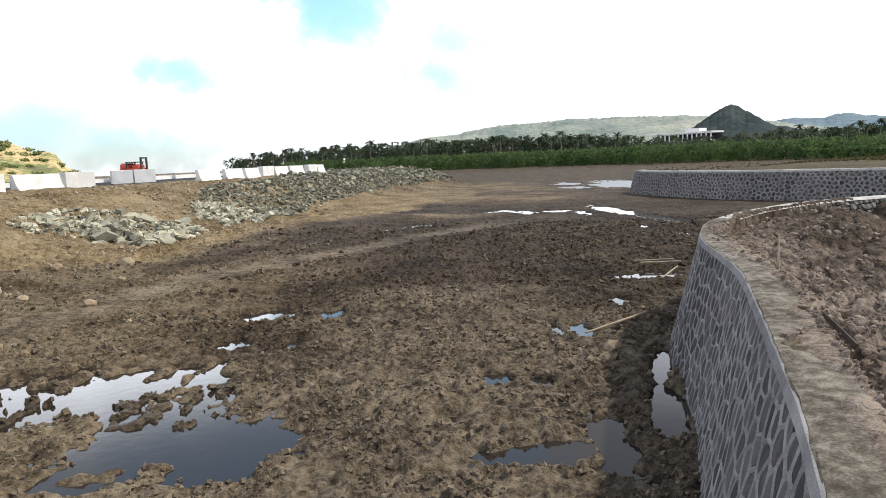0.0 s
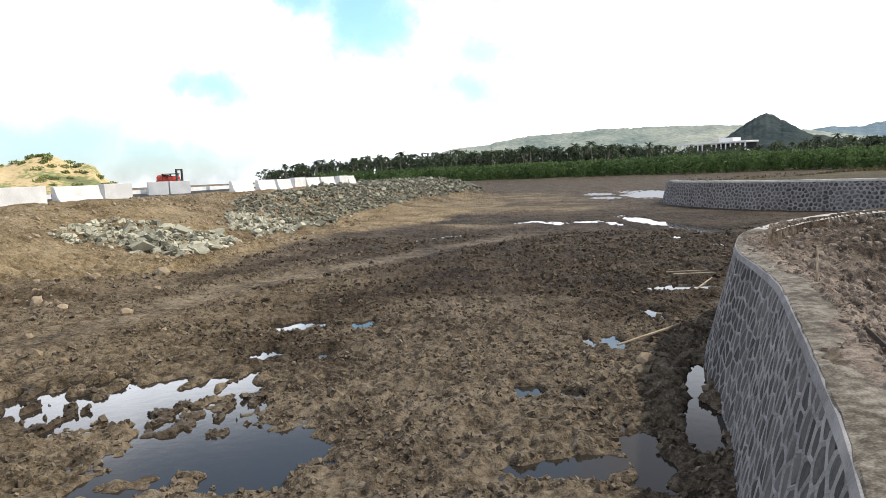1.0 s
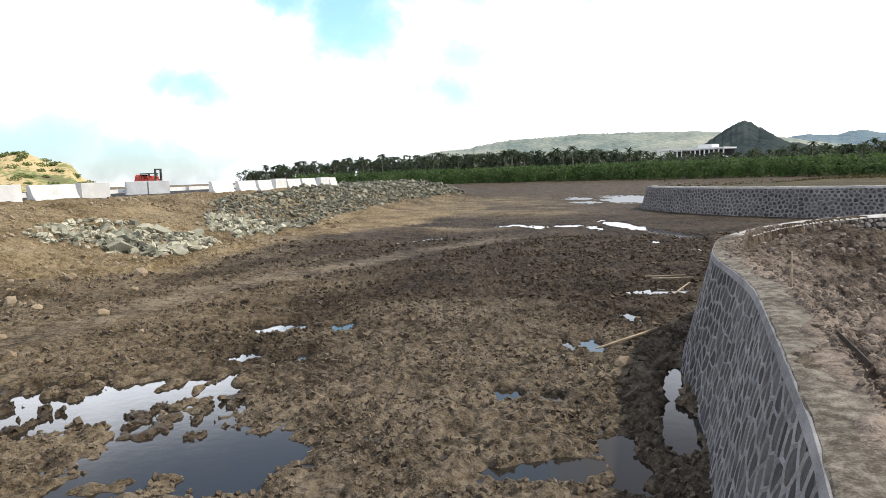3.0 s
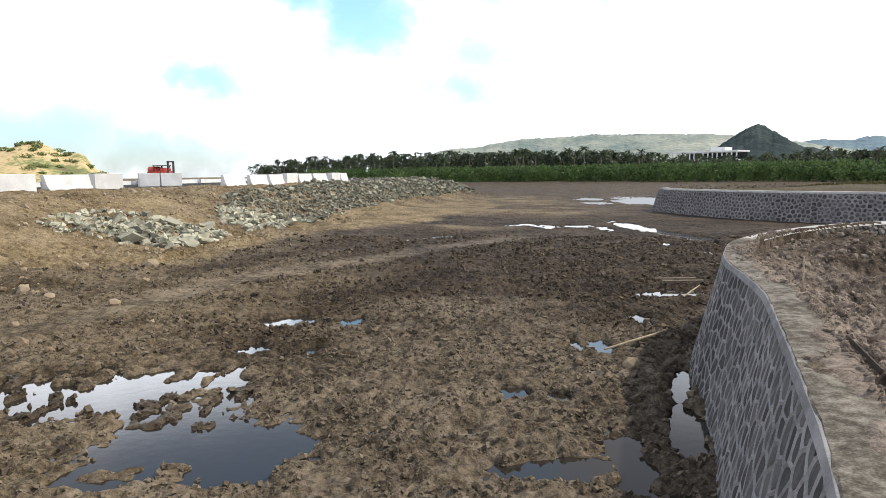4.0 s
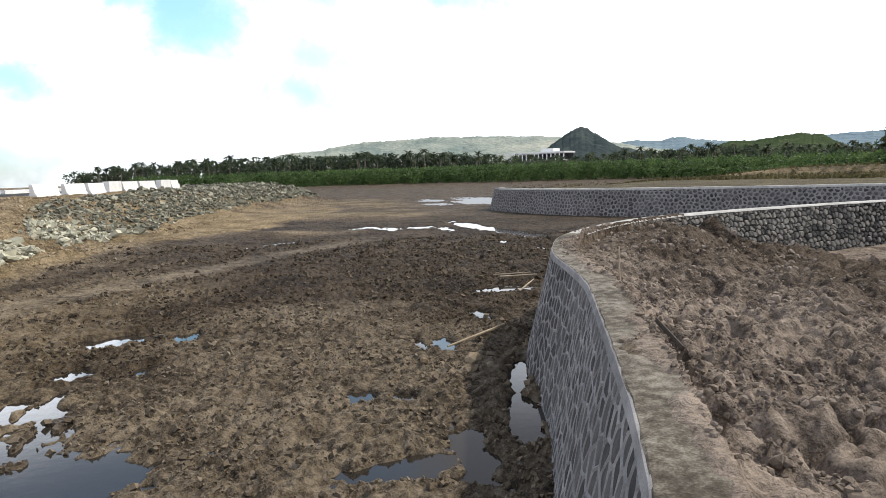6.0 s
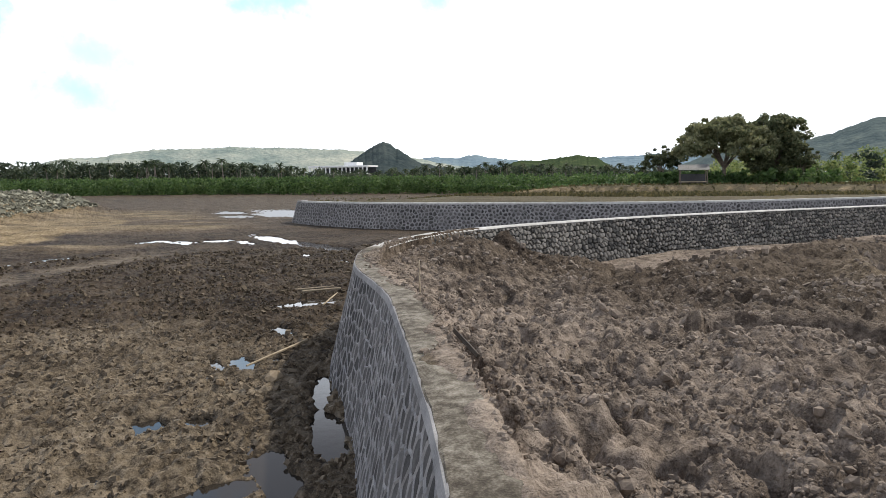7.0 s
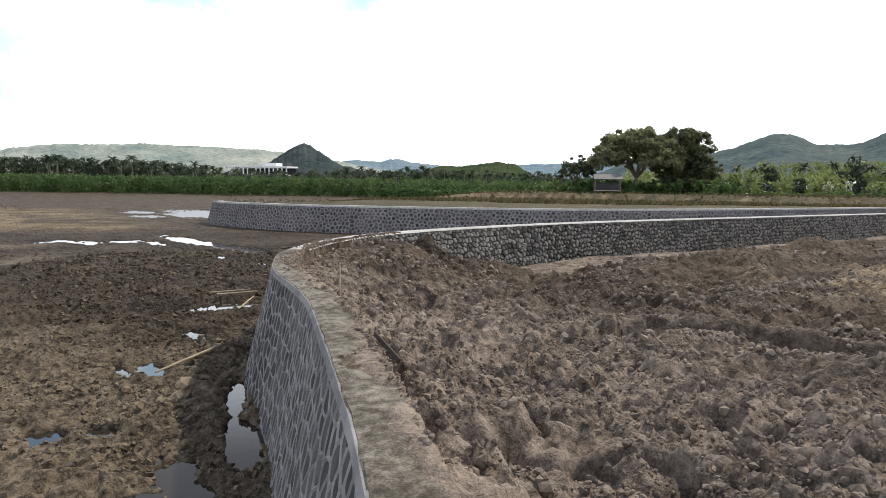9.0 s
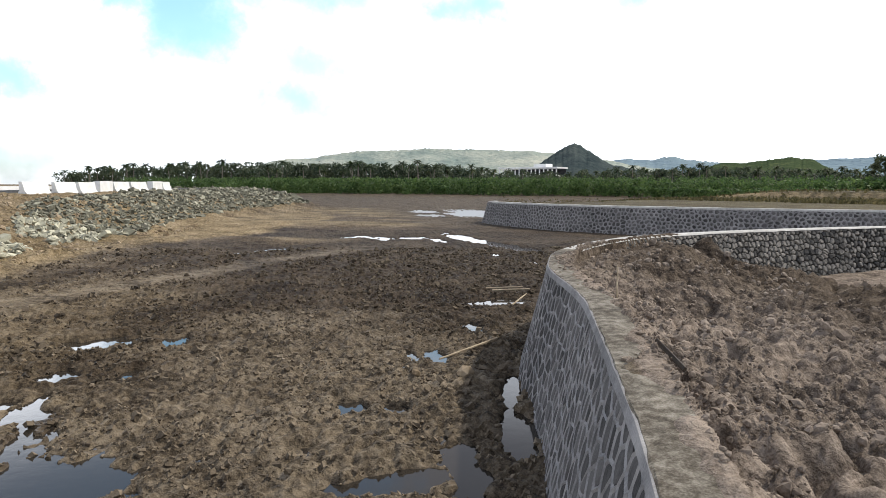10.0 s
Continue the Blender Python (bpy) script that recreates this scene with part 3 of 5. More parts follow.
    if rough:
        calm = 1 - 0.55 * step(0.1, 0.6, hole)
        clod = 0.07 * lumps(x, y, 0.40, 41) + 0.09 * lumps(x, y, 0.20, 45) + 0.05 * lumps(x, y, 0.85, 48) + 0.05 * vnoise(x, y, 0.09, 43) + 0.03 * vnoise(x, y, 0.5, 44)
        track = 1 - 0.8 * track_m
        amp = calm * track * (1 - np.where(y > 25, 0.75, 0.35) * beside) * (1 - 0.5 * step(28, 45, y)) * np.where(masks["dry"] > 0.5, 0.8, 1.0)
        z = z + np.where(inside | infield, 0.0, (clod - 0.055) * amp)
        heavy = 0.17 * lumps(x, y, 0.72, 51) + 0.12 * lumps(x, y, 0.34, 55) + 0.10 * lumps(x, y, 0.17, 58) + 0.06 * vnoise(x, y, 0.10, 59) + 0.30 * fbm(x, y, 1.8, 61, 5, 0.6) + 0.34 * fbm(x, y, 4.5, 62, 2) + 0.06
        crack = np.exp(-(vnoise(x, y, 0.75, 81) / 0.13) ** 2) * step(-0.1, 0.3, vnoise(x, y, 2.2, 82))
        heavy = (heavy - 0.26 * crack) * (1 - 0.85 * np.sqrt(hollow(x, y)))
        heavy = 0.2 + (heavy - 0.2) * (1 - 0.7 * np.exp(-(rim_distance(x, y, RUT) / 0.8) ** 2))
        near_cap = step(0.35, 0.9, q) * (1 - 0.6 * step(2.2, 0.9, q) * step(9, 12, y))
        z = z + np.where(inside, (heavy - 0.20) * (0.25 + 0.75 * near_cap) * np.where(z < 0.66, 0.3, 1.0), 0.0)
        z = z + np.where((b < 1.1) & (s > 0) & ~inside & ~infield, 0.28 * fbm(x, y, 1.8, 63, 4) + 0.12 * lumps(x, y, 0.5, 68) + 0.06 * vnoise(x, y, 0.2, 64), 0.0)
    # under the wall's top the soil stays below its cement
    spill = 0.19 + 0.18 * vnoise(x, y, 0.9, 65) + 0.08 * vnoise(x, y, 0.25, 66)
    z = np.where((q > 0.0) & (q < 0.46), np.where((q > spill) & (x < 12), np.maximum(z, np.minimum(RIM_Z - 0.05 + 0.55 * (q - spill), RIM_Z + 0.03) + 0.03 * vnoise(x, y, 0.12, 67)), np.minimum(z, 1.7)), z)
    return z, masks


def spaced(start, end, dense, gap, growth, far, cap):
    """Even steps inside dense, growing steps outside it."""
    out = list(np.arange(dense[0], dense[1], gap))
    v, d = dense[1], gap
    while v < end:
        out.append(v)
        d += d * (growth if v - dense[1] < far else cap)
        v += d
    v, d = dense[0], gap
    low = []
    while v > start:
        d += d * (growth if dense[0] - v < far else cap)
        v -= d
        low.append(v)
    return np.array(low[::-1] + out + [end])


def make_ground():
    xs = spaced(-4000, 4000, (-7.5, 10.5), 0.047, 0.017, 60, 0.08)
    ys = np.r_[-4000, -1500, -500, -150, -60, spaced(-30, 4200, (2.0, 14.0), 0.047, 0.0145, 110, 0.08)]
    gx, gy = np.meshgrid(xs, ys)
    z, masks = terrain(gx, gy)
    ny, nx = gx.shape
    verts = np.stack([gx, gy, z], -1).reshape(-1, 3)
    idx = np.arange(ny * nx).reshape(ny, nx)
    quads = np.stack([idx[:-1, :-1], idx[:-1, 1:], idx[1:, 1:], idx[1:, :-1]], -1).reshape(-1, 4)
    me = bpy.data.meshes.new("ground")
    me.vertices.add(len(verts))
    me.vertices.foreach_set("co", verts.ravel().astype(np.float32))
    me.loops.add(quads.size)
    me.loops.foreach_set("vertex_index", quads.ravel().astype(np.int32))
    me.polygons.add(len(quads))
    me.polygons.foreach_set("loop_start", np.arange(0, quads.size, 4, dtype=np.int32))
    me.polygons.foreach_set("loop_total", np.full(len(quads), 4, dtype=np.int32))
    for key, v in masks.items():
        me.attributes.new(key, "FLOAT", "POINT").data.foreach_set("value", np.ravel(v).astype(np.float32))
    me.update()
    me.validate()
    me.shade_smooth()
    me.materials.append(M_GROUND)
    tagged(new("ground", me), "brown churned wet mud flat with drier tan soil and spoil", "ground", kind="structure")


make_ground()


def height(x, y, rough=False):
    z, _ = terrain(np.array([float(x)]), np.array([float(y)]), rough)
    return float(z[0])


def heights(x, y, rough=True):
    return terrain(np.asarray(x, float), np.asarray(y, float), rough)[0]


# water that fills the hollows of the mud, and the sea beyond the road
mesh_object("water", [(-14, 4, 0), (5.5, 4, 0), (28, 34, 0), (28, 60, 0), (-9, 60, 0), (-14, 30, 0)], [tuple(range(6))], M_WATER,
            label="still shallow puddle water mirroring the bright sky", kind="structure", category="water")
mesh_object("water", [(-9, 60, 0), (28, 60, 0), (40, 130, 0), (-9, 130, 0)], [tuple(range(4))], M_RIPPLED,
            label="wind-rippled puddle water on the far mud", kind="structure", category="water")
mesh_object("water", [(-3500, -500, -1.2), (-45, -500, -1.2), (-40, 120, -1.2), (-120, 230, -1.2), (-900, 3800, -1.2), (-3500, 3800, -1.2)], [tuple(range(6))], M_SEA,
            label="pale blue sea beyond the road", kind="structure", category="sea")


mesh_object("water", [(24.0 + 2.0 * math.cos(k * 0.524), 12.3 + 1.5 * math.sin(k * 0.524), 0.76) for k in range(12)], [tuple(range(12))], M_WATER,
            label="small puddle in the spoil", kind="structure", category="water")


# ---- stone walls ----
def cells(width, tall, size, aspect, seed):
    """Irregular stones that fill a width by tall strip: polygons that share their edges."""
    rnd = random.Random(seed)
    du, dv = size, size * aspect
    nu, nv = int(width / du) + 3, int(tall / dv) + 3
    seeds = {(i, j): ((i - 1 + 0.5 * (j % 2) + rnd.uniform(-0.42, 0.42)) * du, (j - 1 + rnd.uniform(-0.42, 0.42)) * dv) for i in range(nu) for j in range(nv)}
    for (i, j), (u, v) in seeds.items():
        poly = [(u - 2 * du, v - 2 * dv), (u + 2 * du, v - 2 * dv), (u + 2 * du, v + 2 * dv), (u - 2 * du, v + 2 * dv)]
        for a in range(-2, 3):
            for b in range(-2, 3):
                o = seeds.get((i + a, j + b))
                if o is None or (a == 0 and b == 0):
                    continue
                nx, ny = o[0] - u, o[1] - v
                lim = nx * (o[0] + u) / 2 + ny * (o[1] + v) / 2
                poly = clip(poly, nx, ny, lim)
        for nx, ny, lim in ((-1, 0, 0), (1, 0, width), (0, -1, 0), (0, 1, tall)):
            poly = clip(poly, nx, ny, lim)
        if len(poly) < 3:
            continue
        area = 0.5 * abs(sum(p[0] * r[1] - r[0] * p[1] for p, r in zip(poly, poly[1:] + poly[:1])))
        if area > 0.15 * du * dv:
            yield poly


def clip(poly, nx, ny, lim):
    out = []
    for p, r in zip(poly, poly[1:] + poly[:1]):
        a, b = nx * p[0] + ny * p[1] - lim, nx * r[0] + ny * r[1] - lim
        if a <= 0:
            out.append(p)
        if (a < 0 < b) or (b < 0 < a):
            t = a / (a - b)
            out.append((p[0] + (r[0] - p[0]) * t, p[1] + (r[1] - p[1]) * t))
    return out


class Face:
    """One battered face of a wall: u along the rim line, w up the slope, d out of it."""

    def __init__(self, rim, first, last, side, top, bottom, batter, inset=0.0):
        self.line = rim[first:last]
        d = np.gradient(self.line, axis=0)
        d /= np.hypot(*d.T)[:, None]
        self.out = np.stack([-d[:, 1], d[:, 0]], 1) * side
        self.line = self.line + self.out * -inset
        self.u = np.r_[0, np.cumsum(np.hypot(*np.diff(self.line, axis=0).T))]
        self.width, self.top, self.bottom, self.batter = self.u[-1], top, bottom, batter
        self.rise = top - bottom
        self.tall = math.hypot(batter, self.rise)

    def at(self, u, w, d=0.0):
        f = 1 - w / self.tall
        px, py = np.interp(u, self.u, self.line[:, 0]), np.interp(u, self.u, self.line[:, 1])
        ox, oy = np.interp(u, self.u, self.out[:, 0]), np.interp(u, self.u, self.out[:, 1])
        k = math.hypot(ox, oy)
        ox, oy = ox / k, oy / k
        off = self.batter * f + d * self.rise / self.tall
        return (px + ox * off, py + oy * off, self.top - self.rise * f + d * self.batter / self.tall)


def stone_face(face, wall, size, aspect, gap, stone_mat, joint_mat, seed, nearest, band=0.0, rib=0.02, dome=0.012, sink=0.0):
    """Single stones with raised or sunken joints between them. The nearest to the point are parts of their own."""
    rnd = random.Random(seed)
    stones, jv, jf = [], [], []
    for poly in cells(face.width, face.tall - band, size, aspect, seed):
        cu, cv = sum(p[0] for p in poly) / len(poly), sum(p[1] for p in poly) / len(poly)
        reach = max(math.hypot(p[0] - cu, p[1] - cv) for p in poly)
        k = max(0.35, 1 - gap / reach)
        soft = []
        inner = [(cu + (u - cu) * k, cv + (v - cv) * k) for u, v in poly]
        for p, r in zip(inner, inner[1:] + inner[:1]):
            for t in ((0.22, 0.78) if len(stones) < 600 else (0.5,)):
                soft.append((p[0] + (r[0] - p[0]) * t, p[1] + (r[1] - p[1]) * t))
        lift = rnd.uniform(0.3, 1.0) * dome
        base, mid = len(soft), []
        verts = [face.at(u, v, -0.03) for u, v in soft]
        verts += [face.at(u, v, sink + lift * 0.3) for u, v in soft]
        verts += [face.at(cu + (u - cu) * 0.72, cv + (v - cv) * 0.72, sink + lift + rnd.uniform(-0.2, 0.2) * dome) for u, v in soft]
        faces = []
        for ring in (0, base):
            for a in range(base):
                b = (a + 1) % base
                faces.append((ring + a, ring + b, ring + base + b, ring + base + a))
        faces.append(tuple(range(2 * base, 3 * base)))
        place = face.at(cu, cv)
        stones.append((place, verts, faces))
        n = len(poly)
        o = len(jv)
        jv += [face.at(u, v, rib) for u, v in poly] + [face.at(u, v, -0.004) for u, v in inner]
        jf += [(o + a, o + (a + 1) % n, o + n + (a + 1) % n, o + n + a) for a in range(n)]
    mesh_object("mortar_joint", jv, jf, joint_mat, wall, kind="stuff")
    stones.sort(key=lambda s: (s[0][0] - nearest[0]) ** 2 + (s[0][1] - nearest[1]) ** 2)
    for place, verts, faces in stones[:300]:
        ob = mesh_object("stone", [tuple(a - b for a, b in zip(v, place)) for v in verts], faces, stone_mat, wall)
        ob.location = place
    if stones[300:]:
        av, af = [], []
        for place, verts, faces in stones[300:]:
            o, n = len(av), len(verts) // 3
            av += verts[n:]
            af += [tuple(o + i - n for i in f) for f in faces[n:]]
        mesh_object("stonework", av, af, stone_mat, wall, kind="stuff")


def sweep(rim, first, last, side, section, jitter=0.0, seed=0):
    """A closed section (offset outwards, height) carried along a rim line."""
    line = rim[first:last]
    d = np.gradient(line, axis=0)
    d /= np.hypot(*d.T)[:, None]
    out = np.stack([-d[:, 1], d[:, 0]], 1) * side
    rnd = random.Random(seed)
    n, verts, faces = len(section), [], []
    for p, o in zip(line, out):
        for off, z in section:
            e = off + rnd.uniform(-jitter, jitter)
            verts.append((p[0] + o[0] * e, p[1] + o[1] * e, z + rnd.uniform(-jitter, jitter)))
    for k in range(len(line) - 1):
        for i in range(n):
            faces.append((k * n + i, k * n + (i + 1) % n, (k + 1) * n + (i + 1) % n, (k + 1) * n + i))
    faces += [tuple(range(n)), tuple(range((len(line) - 1) * n, len(line) * n))]
    return verts, faces


def nearest_index(rim, x, y):
    return int(np.argmin((rim[:, 0] - x) ** 2 + (rim[:, 1] - y) ** 2))


near_wall = tagged(new("wall_near"), "curved grey stone retaining wall with raised mortar joints and cement top", "wall", kind="structure")
BAT = 0.58
v, f = sweep(NEAR_RIM, 0, len(NEAR_RIM), 1, [(BAT * 1.12, -0.25), (-0.012, RIM_Z - 0.03), (-0.34, RIM_Z - 0.03), (-0.95, 0.3), (-0.95, -0.25)])
mesh_object("wall_core", v, f, M_MORTAR, near_wall)
COPING = [(0.040, RIM_Z - 0.09), (0.022, RIM_Z - 0.012), (0.008, RIM_Z + 0.002), (-0.14, RIM_Z + 0.012), (-0.28, RIM_Z + 0.006), (-0.40, RIM_Z - 0.004), (-0.43, RIM_Z - 0.1)]
turn_at = nearest_index(NEAR_RIM, 6.4, 15.9)
v, f = sweep(NEAR_RIM, 0, turn_at + 1, 1, COPING, 0.008, 5)
mesh_object("coping", v, f, M_COPING, near_wall, "rough tan cement coping with soil on it")
v, f = sweep(NEAR_RIM, 0, turn_at + 1, 1, [(0.062, RIM_Z - 0.10), (0.034, RIM_Z - 0.012), (0.012, RIM_Z - 0.004), (-0.02, RIM_Z - 0.1)], 0.004, 7)
mesh_object("cement_band", v, f, M_MORTAR, near_wall, "smooth grey cement band below the coping")
v, f = sweep(NEAR_RIM, turn_at, len(NEAR_RIM), 1, COPING[:-1] + [(-0.47, RIM_Z - 0.045)], 0.006, 6)
mesh_object("coping", v, f, M_BAND, near_wall, "pale clean cement coping")
i0, i1 = nearest_index(NEAR_RIM, -2.0, -3.0), nearest_index(NEAR_RIM, 9.5, 19.0)
stone_face(Face(NEAR_RIM, i0, i1, 1, RIM_Z - 0.08, -0.1, BAT, -0.03), near_wall, 0.26, 1.05, 0.042, M_STONE, M_MORTAR, 4, (3.0, 6.5), rib=0.014)
i2 = nearest_index(NEAR_RIM, 9.0, 18.6)
i3 = nearest_index(NEAR_RIM, 95.0, 21.0)
stone_face(Face(NEAR_RIM, i2, i3, -1, RIM_Z - 0.05, 0.25, 0.72, -0.42), near_wall, 0.21, 0.95, 0.025, M_STONE_DARK, M_MORTAR_DARK, 8, (20.0, 22.5), rib=-0.06, dome=0.06)

far_wall = tagged(new("wall_far"), "long grey stone retaining wall with pale mortar joints", "wall", kind="structure")
v, f = sweep(FAR_RIM, 0, len(FAR_RIM), -1, [(BAT * 1.12, -0.25), (-0.012, RIM_Z - 0.03), (-0.38, RIM_Z - 0.03), (-0.6, 0.3), (-0.6, -0.25)])
mesh_object("wall_core", v, f, M_MORTAR, far_wall)
far_end = nearest_index(FAR_RIM, 18.0, 61.8)
v, f = sweep(FAR_RIM, far_end, len(FAR_RIM), -1, [(0.055, RIM_Z - 0.14), (0.02, RIM_Z), (-0.4, RIM_Z + 0.01), (-0.42, RIM_Z - 0.1)], 0.008, 6)
mesh_object("coping", v, f, M_BAND, far_wall, "pale cement coping")
stone_face(Face(FAR_RIM, 0, len(FAR_RIM), -1, RIM_Z - 0.12, -0.05, BAT, -0.03), far_wall, 0.33, 0.85, 0.072, M_STONE, M_MORTAR, 12, (30, 42))


# ---- loose stones and clods ----
T5 = (1 + 5 ** 0.5) / 2
ICO_V = np.array([(-1, T5, 0), (1, T5, 0), (-1, -T5, 0), (1, -T5, 0), (0, -1, T5), (0, 1, T5), (0, -1, -T5), (0, 1, -T5), (T5, 0, -1), (T5, 0, 1), (-T5, 0, -1), (-T5, 0, 1)]) / 1.9
ICO_F = np.array([(0, 11, 5), (0, 5, 1), (0, 1, 7), (0, 7, 10), (0, 10, 11), (1, 5, 9), (5, 11, 4), (11, 10, 2), (10, 7, 6), (7, 1, 8),
                  (3, 9, 4), (3, 4, 2), (3, 2, 6), (3, 6, 8), (3, 8, 9), (4, 9, 5), (2, 4, 11), (6, 2, 10), (8, 6, 7), (9, 8, 1)])


BOX_V = np.array([(x, y, z) for x in (-1, 1) for y in (-1, 1) for z in (-1, 1)]) * 0.62
BOX_F = np.array([(0, 1, 3, 2), (4, 6, 7, 5), (0, 4, 5, 1), (2, 3, 7, 6), (0, 2, 6, 4), (1, 5, 7, 3)])


def random_turns(rng, n, flat):
    """Turns about z, with some tip to either side."""
    a, b, c = rng.uniform(0, 2 * np.pi, n), rng.normal(0, flat, n), rng.normal(0, flat, n)
    ca, sa, cb, sb, cc, sc = np.cos(a), np.sin(a), np.cos(b), np.sin(b), np.cos(c), np.sin(c)
    o, l = np.zeros(n), np.ones(n)
    rz = np.stack([ca, -sa, o, sa, ca, o, o, o, l], -1).reshape(n, 3, 3)
    rx = np.stack([l, o, o, o, cb, -sb, o, sb, cb], -1).reshape(n, 3, 3)
    ry = np.stack([cc, o, sc, o, l, o, -sc, o, cc], -1).reshape(n, 3, 3)
    return rz @ rx @ ry


def lump_field(name, x, y, size, mat, seed, label, category, squash=0.75, sink=0.3, jag=0.45, parent=None, flat=0.7, shape=None):
    """Many rough lumps lying on the ground, as one mesh."""
    rng = np.random.default_rng(seed)
    n = len(x)
    sv, sf = shape or (BOX_V, BOX_F)
    k, m = len(sv), sf.shape[1]
    v = sv[None] * (1 + rng.uniform(-jag, jag, (n, k, 3)))
    v = v * (size[:, None] * np.stack([np.ones(n), rng.uniform(0.55, 1, n), rng.uniform(0.7, 1.1, n) * squash], -1))[:, None]
    v = np.einsum("nij,nkj->nki", random_turns(rng, n, flat), v)
    z = heights(x, y)
    v = v + np.stack([x, y, z + size * (0.5 - sink) * squash], -1)[:, None]
    f = (sf[None] + k * np.arange(n)[:, None, None]).reshape(-1, m)
    me = bpy.data.meshes.new(name)
    v = v.reshape(-1, 3)
    me.vertices.add(len(v))
    me.vertices.foreach_set("co", v.ravel().astype(np.float32))
    me.loops.add(f.size)
    me.loops.foreach_set("vertex_index", f.ravel().astype(np.int32))
    me.polygons.add(len(f))
    me.polygons.foreach_set("loop_start", np.arange(0, f.size, m, dtype=np.int32))
    me.polygons.foreach_set("loop_total", np.full(len(f), m, dtype=np.int32))
    me.update()
    me.shade_flat()
    me.materials.append(mat)
    ob = new(name, me)
    ob.parent = parent
    return tagged(ob, label, category, kind="stuff")


def scatter_clods():
    rng = np.random.default_rng(21)
    # spoil behind the near wall, thick close by and thinner away
    r = 2.2 + 20 * rng.uniform(0, 1, 36000) ** 1.5
    a = np.radians(rng.uniform(8, 92, 36000))
    x, y = 1.0 + r * np.sin(a), r * np.cos(a)
    q = rim_distance(x, y, NEAR_RIM)
    keep = (q > 0.38) & (vnoise(x, y, 1.3, 91) > -0.35)
    x, y, r = x[keep], y[keep], r[keep]
    size = np.minimum(0.009 + 0.012 * rng.exponential(1, len(x)), 0.09) * (0.75 + r / 18)
    close = r < 8.5
    lump_field("earth_clods", x[close], y[close], size[close], M_CLOD, 5, "loose grey-brown earth clods on the spoil", "clods", 0.8, 0.5, 0.35, shape=(ICO_V, ICO_F))
    lump_field("earth_clods", x[~close], y[~close], size[~close], M_CLOD, 10, "loose grey-brown earth clods on the spoil", "clods", 0.8, 0.45, 0.35, shape=(ICO_V, ICO_F))
    r = 18 + 34 * rng.uniform(0, 1, 7000)
    a = np.radians(rng.uniform(42, 92, 7000))
    x, y = 1.0 + r * np.sin(a), r * np.cos(a)
    q = rim_distance(x, y, NEAR_RIM)
    keep = (q > 2.5) & (vnoise(x, y, 1.6, 92) > -0.1)
    x, y, r = x[keep], y[keep], r[keep]
    size = np.minimum(0.03 + 0.035 * rng.exponential(1, len(x)), 0.2)
    lump_field("earth_clods", x, y, size, M_CLOD, 9, "dark earth clods on the farther spoil", "clods", 0.85)
    # crumbs along the cement top
    k = rng.integers(nearest_index(NEAR_RIM, 1.4, 2.2), nearest_index(NEAR_RIM, 8.4, 18.1), 2600)
    d = np.gradient(NEAR_RIM, axis=0)
    d /= np.hypot(*d.T)[:, None]
    off = 0.44 - np.abs(rng.normal(0, 0.14, 2600))
    x, y = NEAR_RIM[k, 0] + d[k, 1] * off + rng.uniform(-0.1, 0.1, 2600), NEAR_RIM[k, 1] - d[k, 0] * off + rng.uniform(-0.1, 0.1, 2600)
    ok = (off > 0.06) & (vnoise(x, y, 1.1, 93) > -0.1)
    x, y = x[ok], y[ok]
    size = np.minimum(0.007 + 0.013 * rng.exponential(1, len(x)), 0.08)
    ob = lump_field("earth_crumbs", x, y, size, M_CLOD, 6, "earth crumbs spilled on the cement wall top", "crumbs")
    co = np.empty(len(ob.data.vertices) * 3, np.float32)
    ob.data.vertices.foreach_get("co", co)
    co = co.reshape(-1, 8, 3)
    low = co[:, :, 2].min(1)
    co[:, :, 2] += (RIM_Z + 0.001 - low - (co[:, :, 2].max(1) - low) * 0.25)[:, None]
    ob.data.vertices.foreach_set("co", co.ravel())
    # mud flat
    r = 6 + 34 * rng.uniform(0, 1, 38000) ** 1.25
    a = np.radians(rng.uniform(-42, 32, 38000))
    x, y = r * np.sin(a), r * np.cos(a)
    q = rim_distance(x, y, NEAR_RIM)
    z, lie = terrain(x, y, False)
    smooth = np.exp(-(rim_distance(x, y, TRACK) / 1.0) ** 4) + np.exp(-(rim_distance(x, y, DITCH) / 1.2) ** 4)
    keep = (lie["dry"] < 0.5) & (q < -0.5) & (vnoise(x, y, 0.9, 95) > -0.3) & (z > -0.03) & (rng.uniform(0, 1, len(x)) > 0.9 * smooth)
    x, y, r, wet = x[keep], y[keep], r[keep], lie["wet"][keep]
    size = np.minimum(0.014 + 0.014 * rng.exponential(1, len(x)), 0.075) * (0.7 + r / 22)
    dark = wet + 0.25 * vnoise(x, y, 1.0, 96) > 0.55
    lump_field("mud_clods", x[dark], y[dark], size[dark], M_MUDCLOD, 7, "dark trodden mud clods on the wet flat", "clods", 0.8, 0.4)
    lump_field("mud_clods", x[~dark], y[~dark], size[~dark], M_MUDCLOD_DRY, 17, "tan trodden mud clods on the drying flat", "clods", 0.8, 0.45)
    # stones and lumps on the bank's toe
    yy = rng.uniform(16, 56, 4200)
    b = rng.uniform(0.05, 1.12, 4200)
    xx = road_edge(yy) + b * np.interp(yy, [20, 45, 80], [14.5, 12.5, 8.0])
    keep = vnoise(xx, yy, 3.0, 97) > -0.2
    xx, yy = xx[keep], yy[keep]
    size = np.minimum(0.02 + 0.042 * rng.exponential(1, len(xx)), 0.22)
